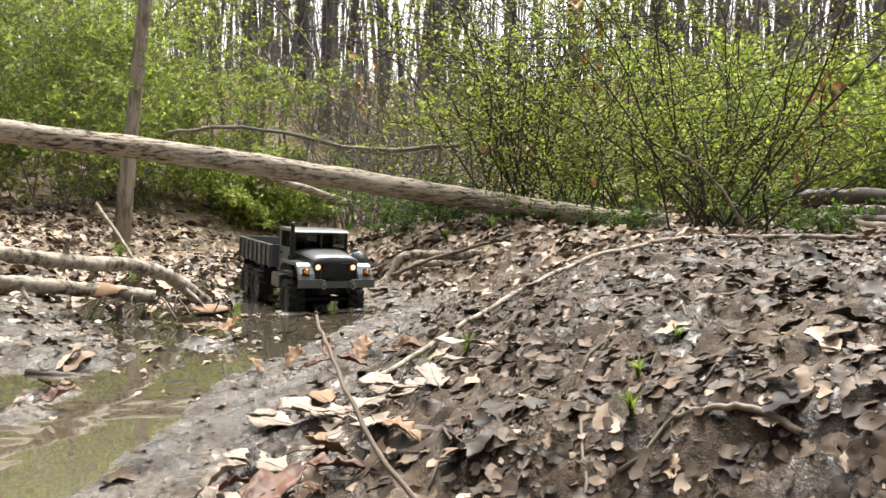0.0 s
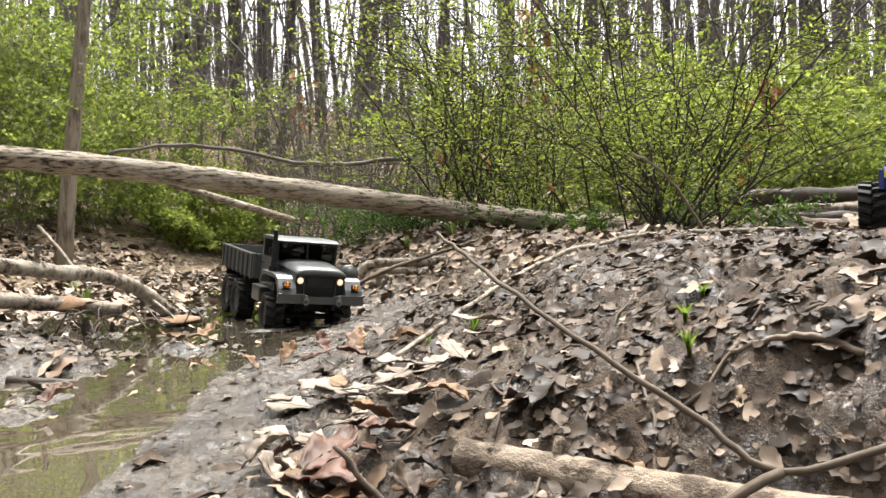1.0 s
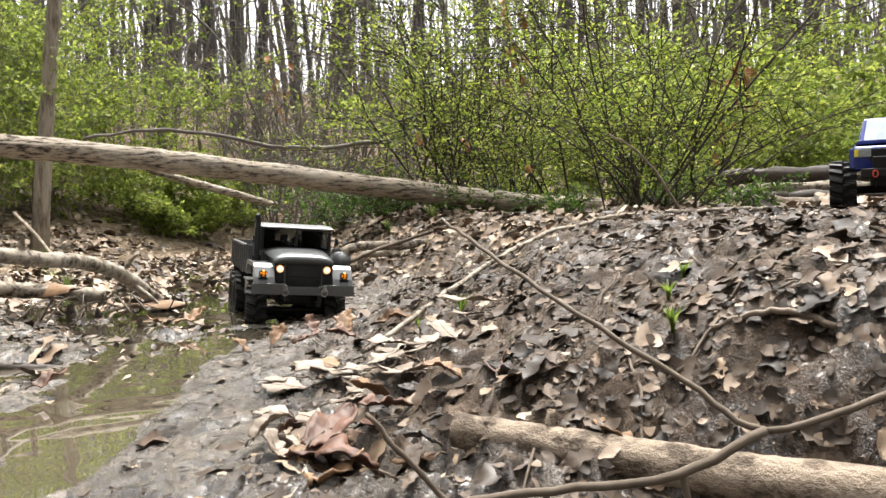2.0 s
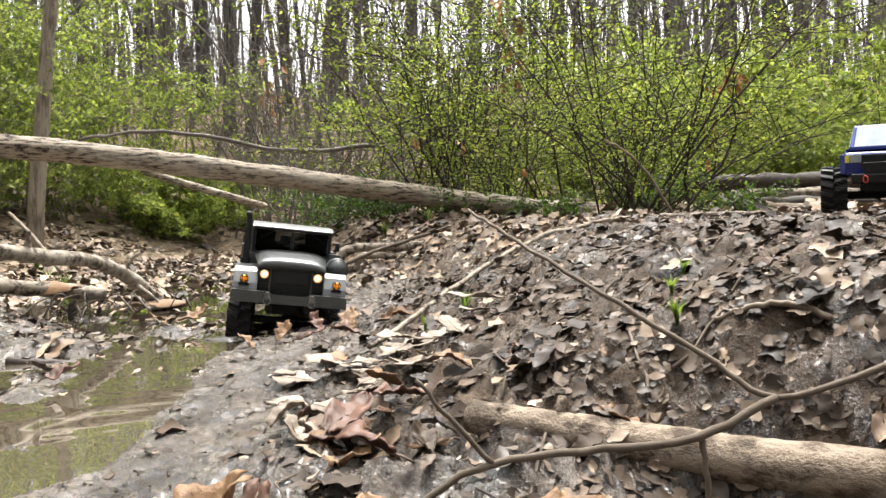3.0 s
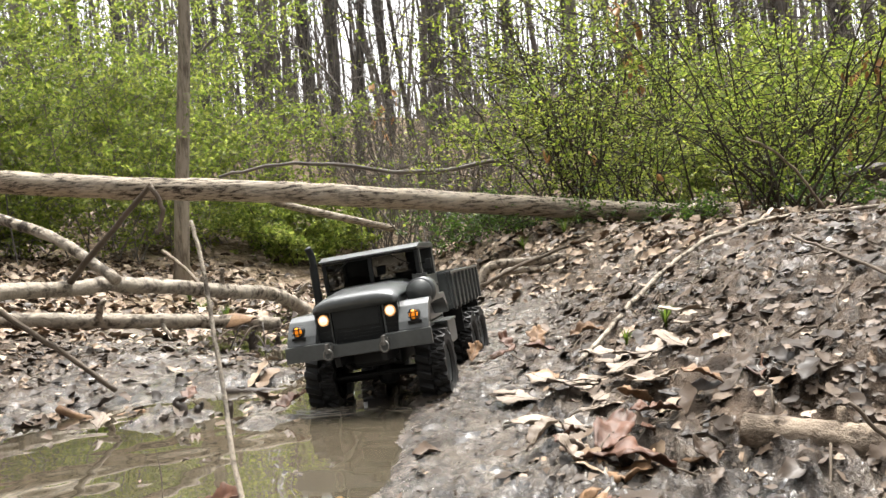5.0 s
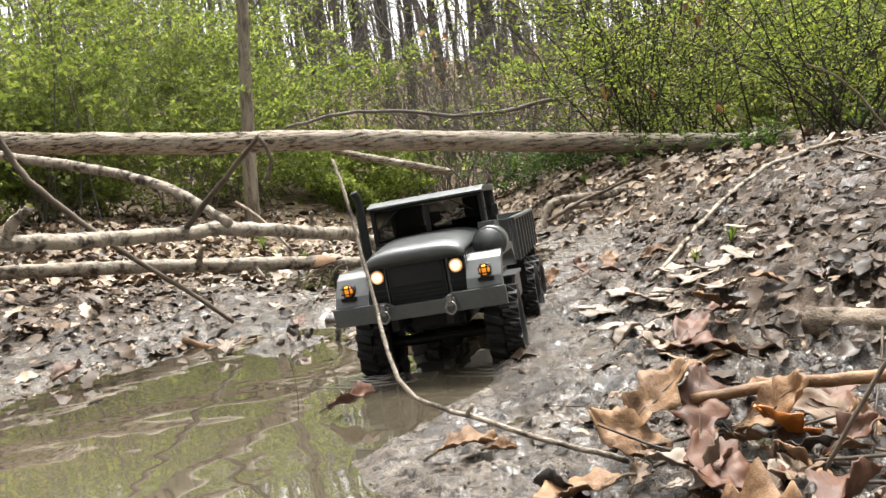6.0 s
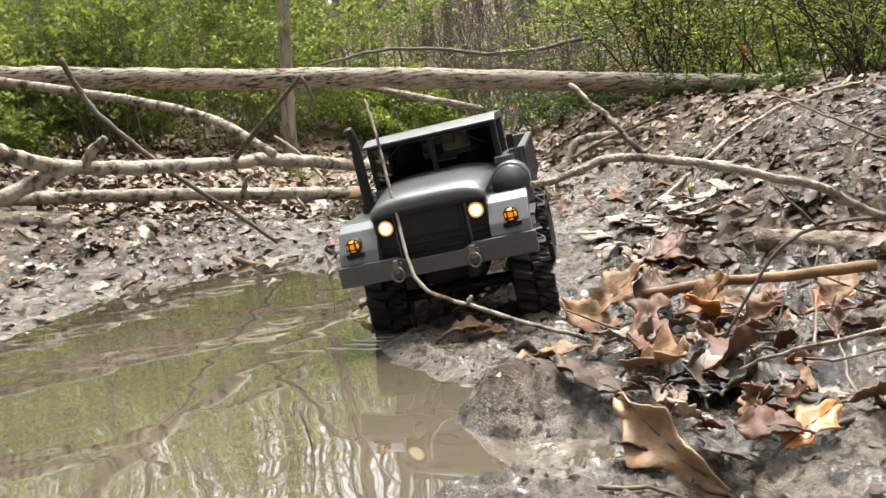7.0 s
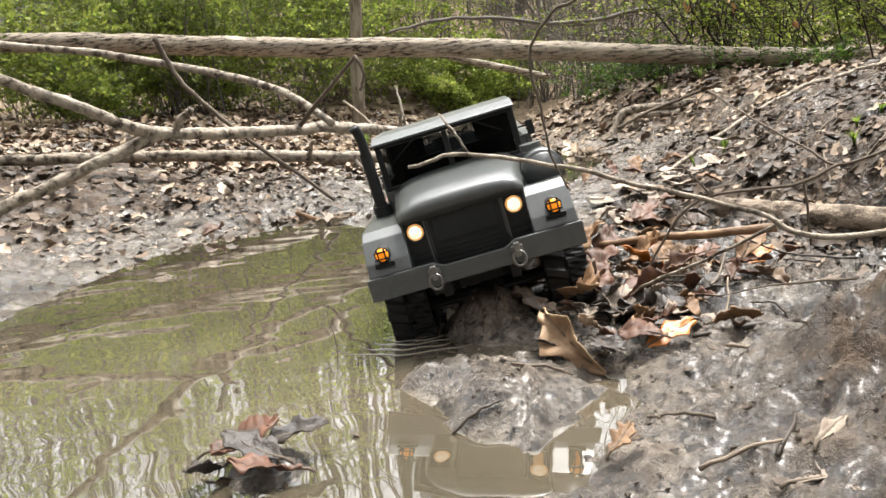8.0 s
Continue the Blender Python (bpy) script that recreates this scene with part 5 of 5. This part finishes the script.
def shrub(x, y, height, spread, stems, twigs, leaves, size, leaf_mat, label, seed, wood=None, thick=0.005, low=0.15):
    rng = random.Random(seed)
    top = new("shrub")
    z0 = ground(x, y) - 0.02
    top.matrix_basis = pose(x, y, z0)
    wood_pieces, leaf_pieces = [], []
    for s in range(stems):
        a = rng.uniform(0, 2 * math.pi)
        out, h = spread * rng.uniform(0.2, 1.15), height * rng.uniform(0.3, 1.08)
        b = Vector((math.cos(a), math.sin(a), 0))
        base = Vector((rng.gauss(0, 0.14), rng.gauss(0, 0.12), 0)) * spread
        droop = rng.uniform(-0.15, 0.25) * h
        p = smooth_path([base, base + b * out * 0.28 + Vector((rng.gauss(0, 0.05), rng.gauss(0, 0.05), h * 0.42)), base + b * out * 0.6 + Vector((rng.gauss(0, 0.04), rng.gauss(0, 0.04), h * 0.8)),
                         base + b * out + Vector((rng.gauss(0, 0.06), rng.gauss(0, 0.06), h - max(droop, 0)))], 4, 0.006, rng)
        v, f = tube(p, taper(len(p), thick * rng.uniform(0.5, 1.1), thick * 0.2), 5, 0, False)
        link_mesh("stem", v, f, wood or SHRUB_WOOD, top)
        for t in range(twigs):
            i = int(len(p) * rng.uniform(low, 0.98))
            q0 = p[min(i, len(p) - 1)]
            d = (b * rng.uniform(-0.3, 1) + Vector((rng.gauss(0, 0.7), rng.gauss(0, 0.7), rng.uniform(-0.15, 0.8)))).normalized()
            ln = height * rng.uniform(0.12, 0.34)
            q = [q0, q0 + d * ln * 0.5 + Vector((0, 0, rng.gauss(0, 0.02))), q0 + d * ln + Vector((0, 0, rng.uniform(-0.1, 0.05) * ln))]
            wood_pieces.append(tube(q, [thick * 0.32, thick * 0.25, thick * 0.14], 4, 0, False))
            for k in range(leaves):
                u = rng.uniform(0.1, 1.0)
                c = q[0].lerp(q[1], u * 2) if u < 0.5 else q[1].lerp(q[2], u * 2 - 1)
                leaf_pieces.append(leaf_quads(c + Vector((rng.gauss(0, 0.008), rng.gauss(0, 0.008), rng.gauss(0, 0.006))), rng, size))
    v, f = gather(wood_pieces)
    tagged(link_mesh("brushwood", v, f, wood or SHRUB_WOOD, top, "thin dark side twigs"), kind="stuff")
    if leaf_pieces:
        v, f = gather(leaf_pieces)
        tagged(link_mesh("foliage", v, f, leaf_mat, top, "small fresh spring leaves", smooth=False), kind="stuff")
    tagged(top, label, "shrub", "shrubs")
    return top


NEAR_SHRUB = "sprawling thorny shrub with small fresh green leaves on the bank"
shrub(0.27, 3.10, 1.08, 0.68, 30, 22, 13, 0.0165, GREEN, NEAR_SHRUB, 1)
shrub(0.82, 2.55, 0.95, 0.68, 26, 22, 12, 0.014, GREEN, NEAR_SHRUB, 2)
shrub(0.62, 3.6, 1.25, 0.9, 20, 20, 14, 0.019, GREEN, NEAR_SHRUB, 3)
shrub(1.3, 3.35, 0.6, 0.7, 16, 18, 14, 0.017, GREEN, NEAR_SHRUB, 4)
FAR_SHRUB = "dense yellow-green shrub in fresh leaf at the wood's edge"
for i, (x, y, h, s) in enumerate(((-2.75, 3.9, 1.5, 0.9), (-2.15, 4.6, 1.35, 0.85), (-1.7, 5.9, 0.95, 0.7), (-3.3, 4.9, 1.9, 1.0), (-2.5, 5.8, 1.7, 1.0), (-1.1, 6.2, 0.5, 0.7), (-3.9, 4.0, 1.7, 0.9), (-2.9, 3.4, 0.6, 0.5),
                                  (1.9, 3.9, 0.65, 0.8), (2.6, 3.7, 0.6, 0.8), (3.0, 4.7, 0.72, 0.9), (1.25, 4.6, 1.05, 0.9), (2.1, 5.4, 0.8, 1.0), (3.9, 5.6, 0.8, 1.0), (-4.6, 5.6, 2.2, 1.2), (4.4, 4.6, 0.8, 1.0), (-3.0, 4.3, 1.0, 0.9), (-2.7, 4.4, 0.9, 0.7), (-2.1, 5.5, 1.0, 0.7), (-1.4, 5.7, 0.5, 0.7), (-3.6, 6.2, 1.9, 1.1), (0.9, 5.2, 0.8, 0.8), (3.4, 3.9, 0.6, 0.8), (1.7, 4.6, 0.8, 0.8), (-2.9, 7.2, 1.6, 1.2), (2.6, 6.6, 1.2, 1.1), (4.2, 7, 1.4, 1.2))):
    shrub(x, y, h * (1.25 if x < -1.5 else 1.0), s * 1.2, 17, 32, 20, 0.031, GREEN_FAR, FAR_SHRUB, 20 + i, THICKET_WOOD if x < -1.5 else None, 0.0045, 0.12)
for i, (x, y) in enumerate(((-0.6, 7.0), (-0.2, 6.1), (0.1, 5.4), (-0.7, 5.8), (-0.3, 5.0), (-1.5, 9.5), (0.4, 9.8), (0.3, 7.2), (-1.1, 8.2), (0.9, 8.5), (-0.4, 9.5), (1.6, 7.6), (-2.2, 8.8), (2.8, 8.0), (-3.4, 9.0))):
    shrub(x, y, 1.15, 0.8, 26, 9, 1, 0.03, GREEN_FAR, "bare tangled grey-brown brush on the slope", 60 + i, THICKET_WOOD, 0.007)
IVY = "low dark green ivy and brambles under the log"
for i, (x, y, h, s) in enumerate(((0.32, 2.95, 0.12, 0.28), (0.05, 3.05, 0.16, 0.3), (-0.2, 3.2, 0.18, 0.3), (0.62, 2.75, 0.10, 0.25), (1.15, 2.55, 0.1, 0.16), (0.95, 2.75, 0.14, 0.2), (-0.05, 3.5, 0.2, 0.3))):
    shrub(x, y, h, s, 22, 8, 8, 0.016, GREEN_DARK, IVY, 80 + i, None, 0.003, 0.05)


def tuft(x, y, h, n, seed):
    rng = random.Random(seed)
    pieces = []
    for k in range(n):
        a, b = rng.uniform(0, 6.28), rng.uniform(0.2, 0.9)
        d = Vector((math.cos(a), math.sin(a), 0))
        side = Vector((-d.y, d.x, 0)) * 0.0013
        p = [d * h * b * u * u + Vector((0, 0, h * (u - 0.3 * b * u * u))) for u in (0, 0.35, 0.7, 1.0)]
        v = [q + side * w * s for q, w in zip(p, (1, 1.1, 0.8, 0.1)) for s in (-1, 1)]
        pieces.append((v, [(0, 1, 3, 2), (2, 3, 5, 4), (4, 5, 7, 6)]))
    v, f = gather(pieces)
    ob = link_mesh("grass_tuft", v, f, GRASS_BLADE)
    ob.matrix_basis = pose(x, y, ground(x, y))
    tagged(ob, "small tuft of bright green grass blades in the mud", "grass", "grass tufts")


for i, (x, y, h, n) in enumerate(((0.03, 0.99, 0.035, 14), (0.126, 0.557, 0.022, 10), (0.14, 0.6, 0.018, 7), (0.2, 0.72, 0.018, 6), (-0.02, 1.0, 0.028, 8), (-1.45, 3.6, 0.12, 34), (-1.3, 3.3, 0.08, 20), (-1.0, 2.6, 0.08, 22),
                                    (0.15, 2.75, 0.07, 24), (0.0, 2.7, 0.06, 20))):
    tuft(x, y, h, n, 200 + i)


def tree(x, y, r, height, lean, seed, mat, label, first=0.35, name="tree", limbs=9):
    rng = random.Random(seed)
    top = new(name)
    top.matrix_basis = pose(x, y, ground(x, y) - 0.1)
    p = smooth_path([(0, 0, 0), (lean[0] * 0.3 + rng.gauss(0, r * 0.6), lean[1] * 0.3, height * 0.3), (lean[0] * 0.65 + rng.gauss(0, r), lean[1] * 0.65, height * 0.65), (lean[0], lean[1], height)], 6, r * 0.08, rng)
    rad = [r * (1.0 - 0.82 * i / (len(p) - 1)) * (1.25 if i == 0 else 1) for i in range(len(p))]
    v, f = tube(p, rad, 9, 0.12, True, rng)
    link_mesh("trunk", v, f, mat, top)
    pieces = []
    for k in range(limbs):
        u = rng.uniform(first, 0.97)
        i = min(int(u * (len(p) - 1)), len(p) - 2)
        a = rng.uniform(0, 6.28)
        ln = height * rng.uniform(0.10, 0.24) * (1.2 - u * 0.6)
        d = Vector((math.cos(a), math.sin(a), rng.uniform(0.3, 1.3))).normalized()
        q = smooth_path([p[i], p[i] + d * ln * 0.5 + Vector((rng.gauss(0, 0.08), rng.gauss(0, 0.08), 0.1)) * ln, p[i] + d * ln + Vector((0, 0, 0.15 * ln))], 3, ln * 0.012, rng)
        w = rad[i] * rng.uniform(0.25, 0.45)
        v, f = tube(q, taper(len(q), w, w * 0.3), 5, 0, False)
        link_mesh("limb", v, f, mat, top)
        for t in range(5):
            j = rng.randrange(2, len(q))
            d2 = (d + Vector((rng.gauss(0, 0.7), rng.gauss(0, 0.7), rng.gauss(0.2, 0.5)))).normalized()
            l2 = ln * rng.uniform(0.25, 0.55)
            e = [q[j], q[j] + d2 * l2 * 0.5 + Vector((rng.gauss(0, 0.05), rng.gauss(0, 0.05), 0.05)) * l2, q[j] + d2 * l2]
            pieces.append(tube(e, [w * 0.32, w * 0.22, w * 0.1], 4, 0, False))
    v, f = gather(pieces)
    tagged(link_mesh("brushwood", v, f, mat, top), kind="stuff")
    tagged(top, label, "tree", "woodland trees")


tree(-1.70, 4.2, 0.042, 5.5, (0.42, 0.2), 1, NEAR_BARK, "slender leaning young tree with smooth brown bark behind the log", 0.5, "young_tree", 8)
WOOD = "tall bare grey-barked woodland tree in early spring"
for i, (x, y, r) in enumerate(((-3.13, 13, 0.085), (-2.35, 13, 0.12), (-1.7, 11, 0.08), (-0.33, 14, 0.13), (2.98, 12, 0.13), (5.66, 12, 0.18), (6.9, 13, 0.11), (-4.08, 16, 0.07), (-4.4, 15, 0.065), (-3.16, 10, 0.065),
                               (-1.15, 14, 0.045), (-0.86, 15, 0.05), (2.39, 16, 0.08), (4.57, 15, 0.11), (6.39, 16, 0.1), (8.0, 14, 0.1), (-5.8, 14, 0.12), (-5.57, 12, 0.085), (0.34, 17, 0.06), (1.32, 18, 0.09))):
    rr = random.Random(i)
    tree(x, y, r, rr.uniform(11, 16), (rr.gauss(0, 0.5), rr.gauss(0, 0.4)), 300 + i, TREE_BARK, WOOD, 0.22, "tree", 12)
rr = random.Random(77)
for i in range(46):
    y = rr.uniform(10, 24)
    x = rr.uniform(-1.3, 0.66) * y
    tree(x, y, rr.uniform(0.02, 0.06), rr.uniform(9, 15), (rr.gauss(0, 1.2), rr.gauss(0, 0.4)), 400 + i, TREE_BARK, WOOD, 0.2, "tree", 9)


def far_woods():
    rng = random.Random(31)
    pieces = []
    for n in range(760):
        y = rng.uniform(14, 70)
        x = rng.uniform(-1.5, 0.9) * y
        r, h = rng.uniform(0.025, 0.09), rng.uniform(9, 17)
        z = lie(x, y)[0] - 0.3
        lx = rng.gauss(0, 1.3)
        p = [Vector((x, y, z)), Vector((x + lx * 0.4 + rng.gauss(0, 0.1), y, z + h * 0.4)), Vector((x + lx, y, z + h))]
        pieces.append(tube(p, [r, r * 0.75, r * 0.2], 5, 0, False))
        for k in range(13):
            u = rng.uniform(0.1, 0.95)
            q = p[0].lerp(p[2], u)
            d = Vector((rng.gauss(0, 1), rng.gauss(0, 0.4), rng.uniform(0.4, 1.4))).normalized() * rng.uniform(0.8, 2.6)
            pieces.append(tube([q, q + d * 0.5 + Vector((rng.gauss(0, 0.1), 0, 0.05)), q + d], [r * 0.22, r * 0.15, r * 0.06], 4, 0, False))
    for n in range(1000):
        y = rng.uniform(7, 26)
        x = rng.uniform(-1.2, 0.75) * y
        r, h = rng.uniform(0.006, 0.022), rng.uniform(1.5, 5.0)
        z = lie(x, y)[0] - 0.1
        p = smooth_path([(x, y, z), (x + rng.gauss(0, 0.12), y, z + h * 0.4), (x + rng.gauss(0, 0.45), y + rng.gauss(0, 0.2), z + h)], 3)
        pieces.append(tube(p, taper(len(p), r, r * 0.3), 4, 0, False))
        for k in range(11):
            q = p[rng.randrange(2, len(p))]
            d = Vector((rng.gauss(0, 1), rng.gauss(0, 0.6), rng.uniform(0.1, 1.2))).normalized() * rng.uniform(0.2, 0.9)
            pieces.append(tube([q, q + d * 0.5 + Vector((0, 0, rng.gauss(0, 0.04))), q + d], [r * 0.4, r * 0.3, r * 0.15], 3, 0, False))
    # the wood goes on all round: unseen trees, added to block low skylight
    for n in range(430):
        an, far = rng.uniform(0, 2 * math.pi), rng.uniform(6.0, 34.0)
        x, y = far * math.cos(an), far * math.sin(an)
        if y > 2 and -1.6 * y < x < y:
            continue
        r, h = rng.uniform(0.06, 0.2), rng.uniform(9, 17)
        z = lie(x, y)[0] - 0.3
        lx, ly = rng.gauss(0, 0.9), rng.gauss(0, 0.9)
        p = [Vector((x, y, z)), Vector((x + lx * 0.4, y + ly * 0.4, z + h * 0.4)), Vector((x + lx, y + ly, z + h))]
        pieces.append(tube(p, [r, r * 0.75, r * 0.2], 5, 0, False))
        for k in range(26):
            q = p[0].lerp(p[2], rng.uniform(0.12, 0.97))
            d = Vector((rng.gauss(0, 1), rng.gauss(0, 1), rng.uniform(0.3, 1.3))).normalized() * rng.uniform(0.8, 3.2)
            pieces.append(tube([q, q + d * 0.5 + Vector((rng.gauss(0, 0.1), 0, 0.05)), q + d], [r * 0.26, r * 0.18, r * 0.07], 4, 0, False))
    v, f = gather(pieces)
    tagged(link_mesh("far_woods", v, f, THICKET_WOOD), "distant bare grey-brown trunks and saplings thick on the hillside, unseen ones added all round", "woods", kind="stuff")


far_woods()
stick("bent_sapling", [(-2.3, 6.0, 0.55), (-2.2, 6.0, 1.4), (-1.964, 6.0, 1.786), (-1.654, 6.0, 1.852), (-1.294, 6.0, 1.73), (-0.989, 6.0, 1.383), (-0.831, 6.0, 0.959), (-0.75, 6.0, 0.7)],
      0.012, 0.006, THICKET_WOOD, "thin grey sapling bowed over in an arch", "sapling", 6, 6, 0.01)
stick("leaning_sapling", [(0.84, 2.42, 0.2), (0.858, 2.4, 0.254), (0.991, 2.4, 0.427), (1.17, 2.4, 0.62), (1.344, 2.4, 0.80), (1.5, 2.4, 0.98)],
      0.005, 0.003, SHRUB_WOOD, "dark leaning sapling beside the shrub", "sapling", 7, 6, 0.004)


def dead_spray(x, y, z, n, spread, size, seed):
    rng = random.Random(seed)
    top = stick("dead_spray", [(x, y, z - spread * 2.2), (x + 0.02, y, z - spread), (x - 0.01, y, z + spread)], 0.004, 0.0015, SHRUB_WOOD, "thin dead twig holding on to dry orange leaves", "twig", 5, 4, 0.003)
    for k in range(n):
        v, f = leaf_shape(rng, size * rng.uniform(0.6, 1.2), False, 1.2, 6)
        ob = link_mesh("dry_leaf", v, f, SPRAY_LEAF, top)
        ob.matrix_basis = pose(x + rng.gauss(0, spread * 0.4), y + rng.gauss(0, spread * 0.3), z + rng.gauss(0, spread * 0.55), rng.uniform(0, 360), rng.uniform(20, 110), rng.uniform(0, 360))


for i, (x, y, z, n, s, ln) in enumerate(((0.52, 3.3, 1.02, 16, 0.12, 0.05), (0.56, 3.3, 0.82, 9, 0.08, 0.05), (1.42, 3.1, 0.72, 18, 0.12, 0.05), (1.33, 3.1, 0.52, 9, 0.08, 0.045), (0.284, 2.85, 0.45, 3, 0.02, 0.035), (0.13, 2.85, 0.47, 2, 0.02, 0.04), (0.47, 2.7, 0.34, 2, 0.015, 0.04), (-0.72, 7.0, 1.25, 10, 0.25, 0.09))):
    dead_spray(x, y, z, n, s, ln, 700 + i)
stick("grey_deadwood", [(-1.35, 3.9, 0.6), (-0.95, 3.8, 0.62), (-0.4, 3.75, 0.52), (0.05, 3.7, 0.53)], 0.007, 0.011, THICKET_WOOD, "thin grey dead branch behind the log", "branch", 6, 6, 0.006)


# ---- the blue toy car on the bank ----
def build_car():
    car = new("toy_car")
    tagged(car, "blue off-road toy pickup with big black tyres parked on the bank", "toy car")
    body = part("body", prism(bmesh.new(), [(-0.14, 0.115), (-0.145, 0.15), (-0.135, 0.172), (-0.02, 0.182), (0.24, 0.182), (0.24, 0.115)], "x", -0.088, 0.088, 0.006), BLUE_PAINT, car, "glossy blue body", True)
    part("hood", prism(bmesh.new(), [(-0.085, 0.178), (-0.075, 0.187), (0.075, 0.187), (0.085, 0.178)], "y", -0.12, 0.0, 0.002), BLUE_PAINT, body)
    cab = part("cab", prism(bmesh.new(), [(-0.005, 0.182), (0.045, 0.252), (0.15, 0.252), (0.17, 0.182)], "x", -0.076, 0.076, 0.005), BLUE_PAINT, car, "blue cab with windows coloured pale like reflected sky")
    wind = part("windscreen", prism(bmesh.new(), [(-0.004, 0.190), (0.038, 0.247), (0.041, 0.247), (0.0, 0.190)], "x", -0.066, 0.066), PALE_GLASS, cab, "windscreen with the sky's reflection put into its pale colour")
    wind.matrix_basis = pose(0, -0.006, 0)
    part("grille", box(bmesh.new(), -0.055, 0.055, -0.1475, -0.138, 0.135, 0.165, 0.002), BLACK, car)
    part("front_bumper", box(bmesh.new(), -0.075, 0.075, -0.185, -0.160, 0.095, 0.118, 0.004), BLACK, car)
    part("winch_bar", box(bmesh.new(), -0.05, 0.05, -0.178, -0.168, 0.118, 0.145, 0.003), BLACK, car)
    for s in (-1, 1):
        lamp = part("headlight", box(bmesh.new(), *sorted((s * 0.052, s * 0.078)), -0.1485, -0.138, 0.146, 0.166, 0.002), CAR_LAMP, car, "clear headlight")
        part("side_lens", box(bmesh.new(), *sorted((s * 0.0785, s * 0.0875)), -0.1455, -0.135, 0.147, 0.165, 0.001), CAR_YELLOW, lamp, "yellow corner lens")
        loop = [(s * 0.045 + 0.005 * math.cos(q), -0.188, 0.105 + 0.008 * math.sin(q)) for q in np.linspace(0, 2 * math.pi, 14)]
        v, f = tube(loop, [0.0015] * 14, 6)
        link_mesh("shackle", v, f, RED_METAL, car, "red tow shackle")
        part("wing", prism(bmesh.new(), [(-0.135, 0.12), (-0.13, 0.168), (-0.02, 0.172), (-0.01, 0.12), (-0.02, 0.135), (-0.115, 0.135)], "x", *sorted((s * 0.086, s * 0.098)), 0.002), BLUE_PAINT, body)
        part("window", prism(bmesh.new(), [(0.02, 0.19), (0.05, 0.245), (0.14, 0.245), (0.155, 0.19)], "x", *sorted((s * 0.0755, s * 0.0775))), PALE_GLASS, cab)
        for y in (-0.075, 0.215):
            build_wheel(car, s * 0.112, y, s, 0.071, 0.058, 18, BLACK)
    part("chassis", box(bmesh.new(), -0.045, 0.045, -0.15, 0.25, 0.075, 0.11, 0.004), BLACK, car)
    for y in (-0.075, 0.215):
        part("axle", drum(bmesh.new(), (0, y, 0.071), "x", 0.009, 0.2, 10), BLACK, car)
    for ob in [cab] + list(cab.children):
        for vert in ob.data.vertices:
            vert.co.x *= 1 - 2.4 * max(vert.co.z - 0.182, 0.0)
    x, y = 1.07, 1.68
    car.matrix_basis = pose(x, y, lie(x, y)[0] - 0.016, 0, 0, -32) @ Matrix.Diagonal((0.88, 0.88, 0.88, 1))


build_car()


# ---- ripples pushed by the front wheels ----
def build_ripples():
    rng = random.Random(9)
    made = []
    for side in (-1, 1):
        ripple = new("water_ripple")
        tagged(ripple, "low curved ripples spreading from the truck wheel", "ripple", "ripples")
        for k, r in enumerate((0.03, 0.042, 0.055, 0.072, 0.09)):
            a0, a1 = rng.uniform(190, 215), rng.uniform(300, 345)
            pts = [((r + 0.003 * math.sin(5 * t + k)) * math.cos(radians(a)), (r + 0.003 * math.sin(7 * t + k)) * math.sin(radians(a)) * 0.8, 0.0) for t, a in zip(np.linspace(0, 3, 16), np.linspace(a0, a1, 16))]
            v, f = tube(pts, [0.0004 + 0.0016 * math.sin(math.pi * i / 15) for i in range(16)], 6)
            link_mesh("wave", [(p[0], p[1], p[2] * 0.5) for p in v], f, WATER, ripple)
        made.append((ripple, side))
    return made


ripples = build_ripples()


def motions():
    walk(truck, [(t, pose(x, y, z, rx, ry, rz)) for t, x, y, z, rx, ry, rz in TRUCK_ROWS])
    for ripple, side in ripples:
        walk(ripple, [(t, pose(x + side * 0.075 * math.cos(radians(rz)), y + side * 0.075 * math.sin(radians(rz)) - 0.02, 0.0, 0, 0, rz)) for t, x, y, z, rx, ry, rz in TRUCK_ROWS])
    # the wheels roll as far as the truck drives, and the front pair steers
    ts = [i * 0.2 for i in range(41)]
    def at(t):
        for a, b in zip(TRUCK_ROWS, TRUCK_ROWS[1:]):
            if a[0] <= t <= b[0] + 1e-6:
                k = (t - a[0]) / (b[0] - a[0])
                return [u + (v - u) * k for u, v in zip(a, b)]
    for wheel, x, y in truck_wheels:
        rows, roll, last = [], 0.0, None
        for t in ts:
            _, px, py, pz, rx, ry, rz = at(min(t, 8.0))
            if last:
                roll += math.hypot(px - last[0], py - last[1]) / R_TYRE
            ahead = at(min(t + 0.4, 8.0))
            steer = max(-20, min(20, (ahead[6] - rz) * 1.6)) if y == 0 else 0.0
            last = (px, py)
            rows.append((t, pose(x, y, R_TYRE, 0, 0, steer) @ pose(0, 0, 0, math.degrees(roll), 0, 0)))
        walk(wheel, rows)


motions()
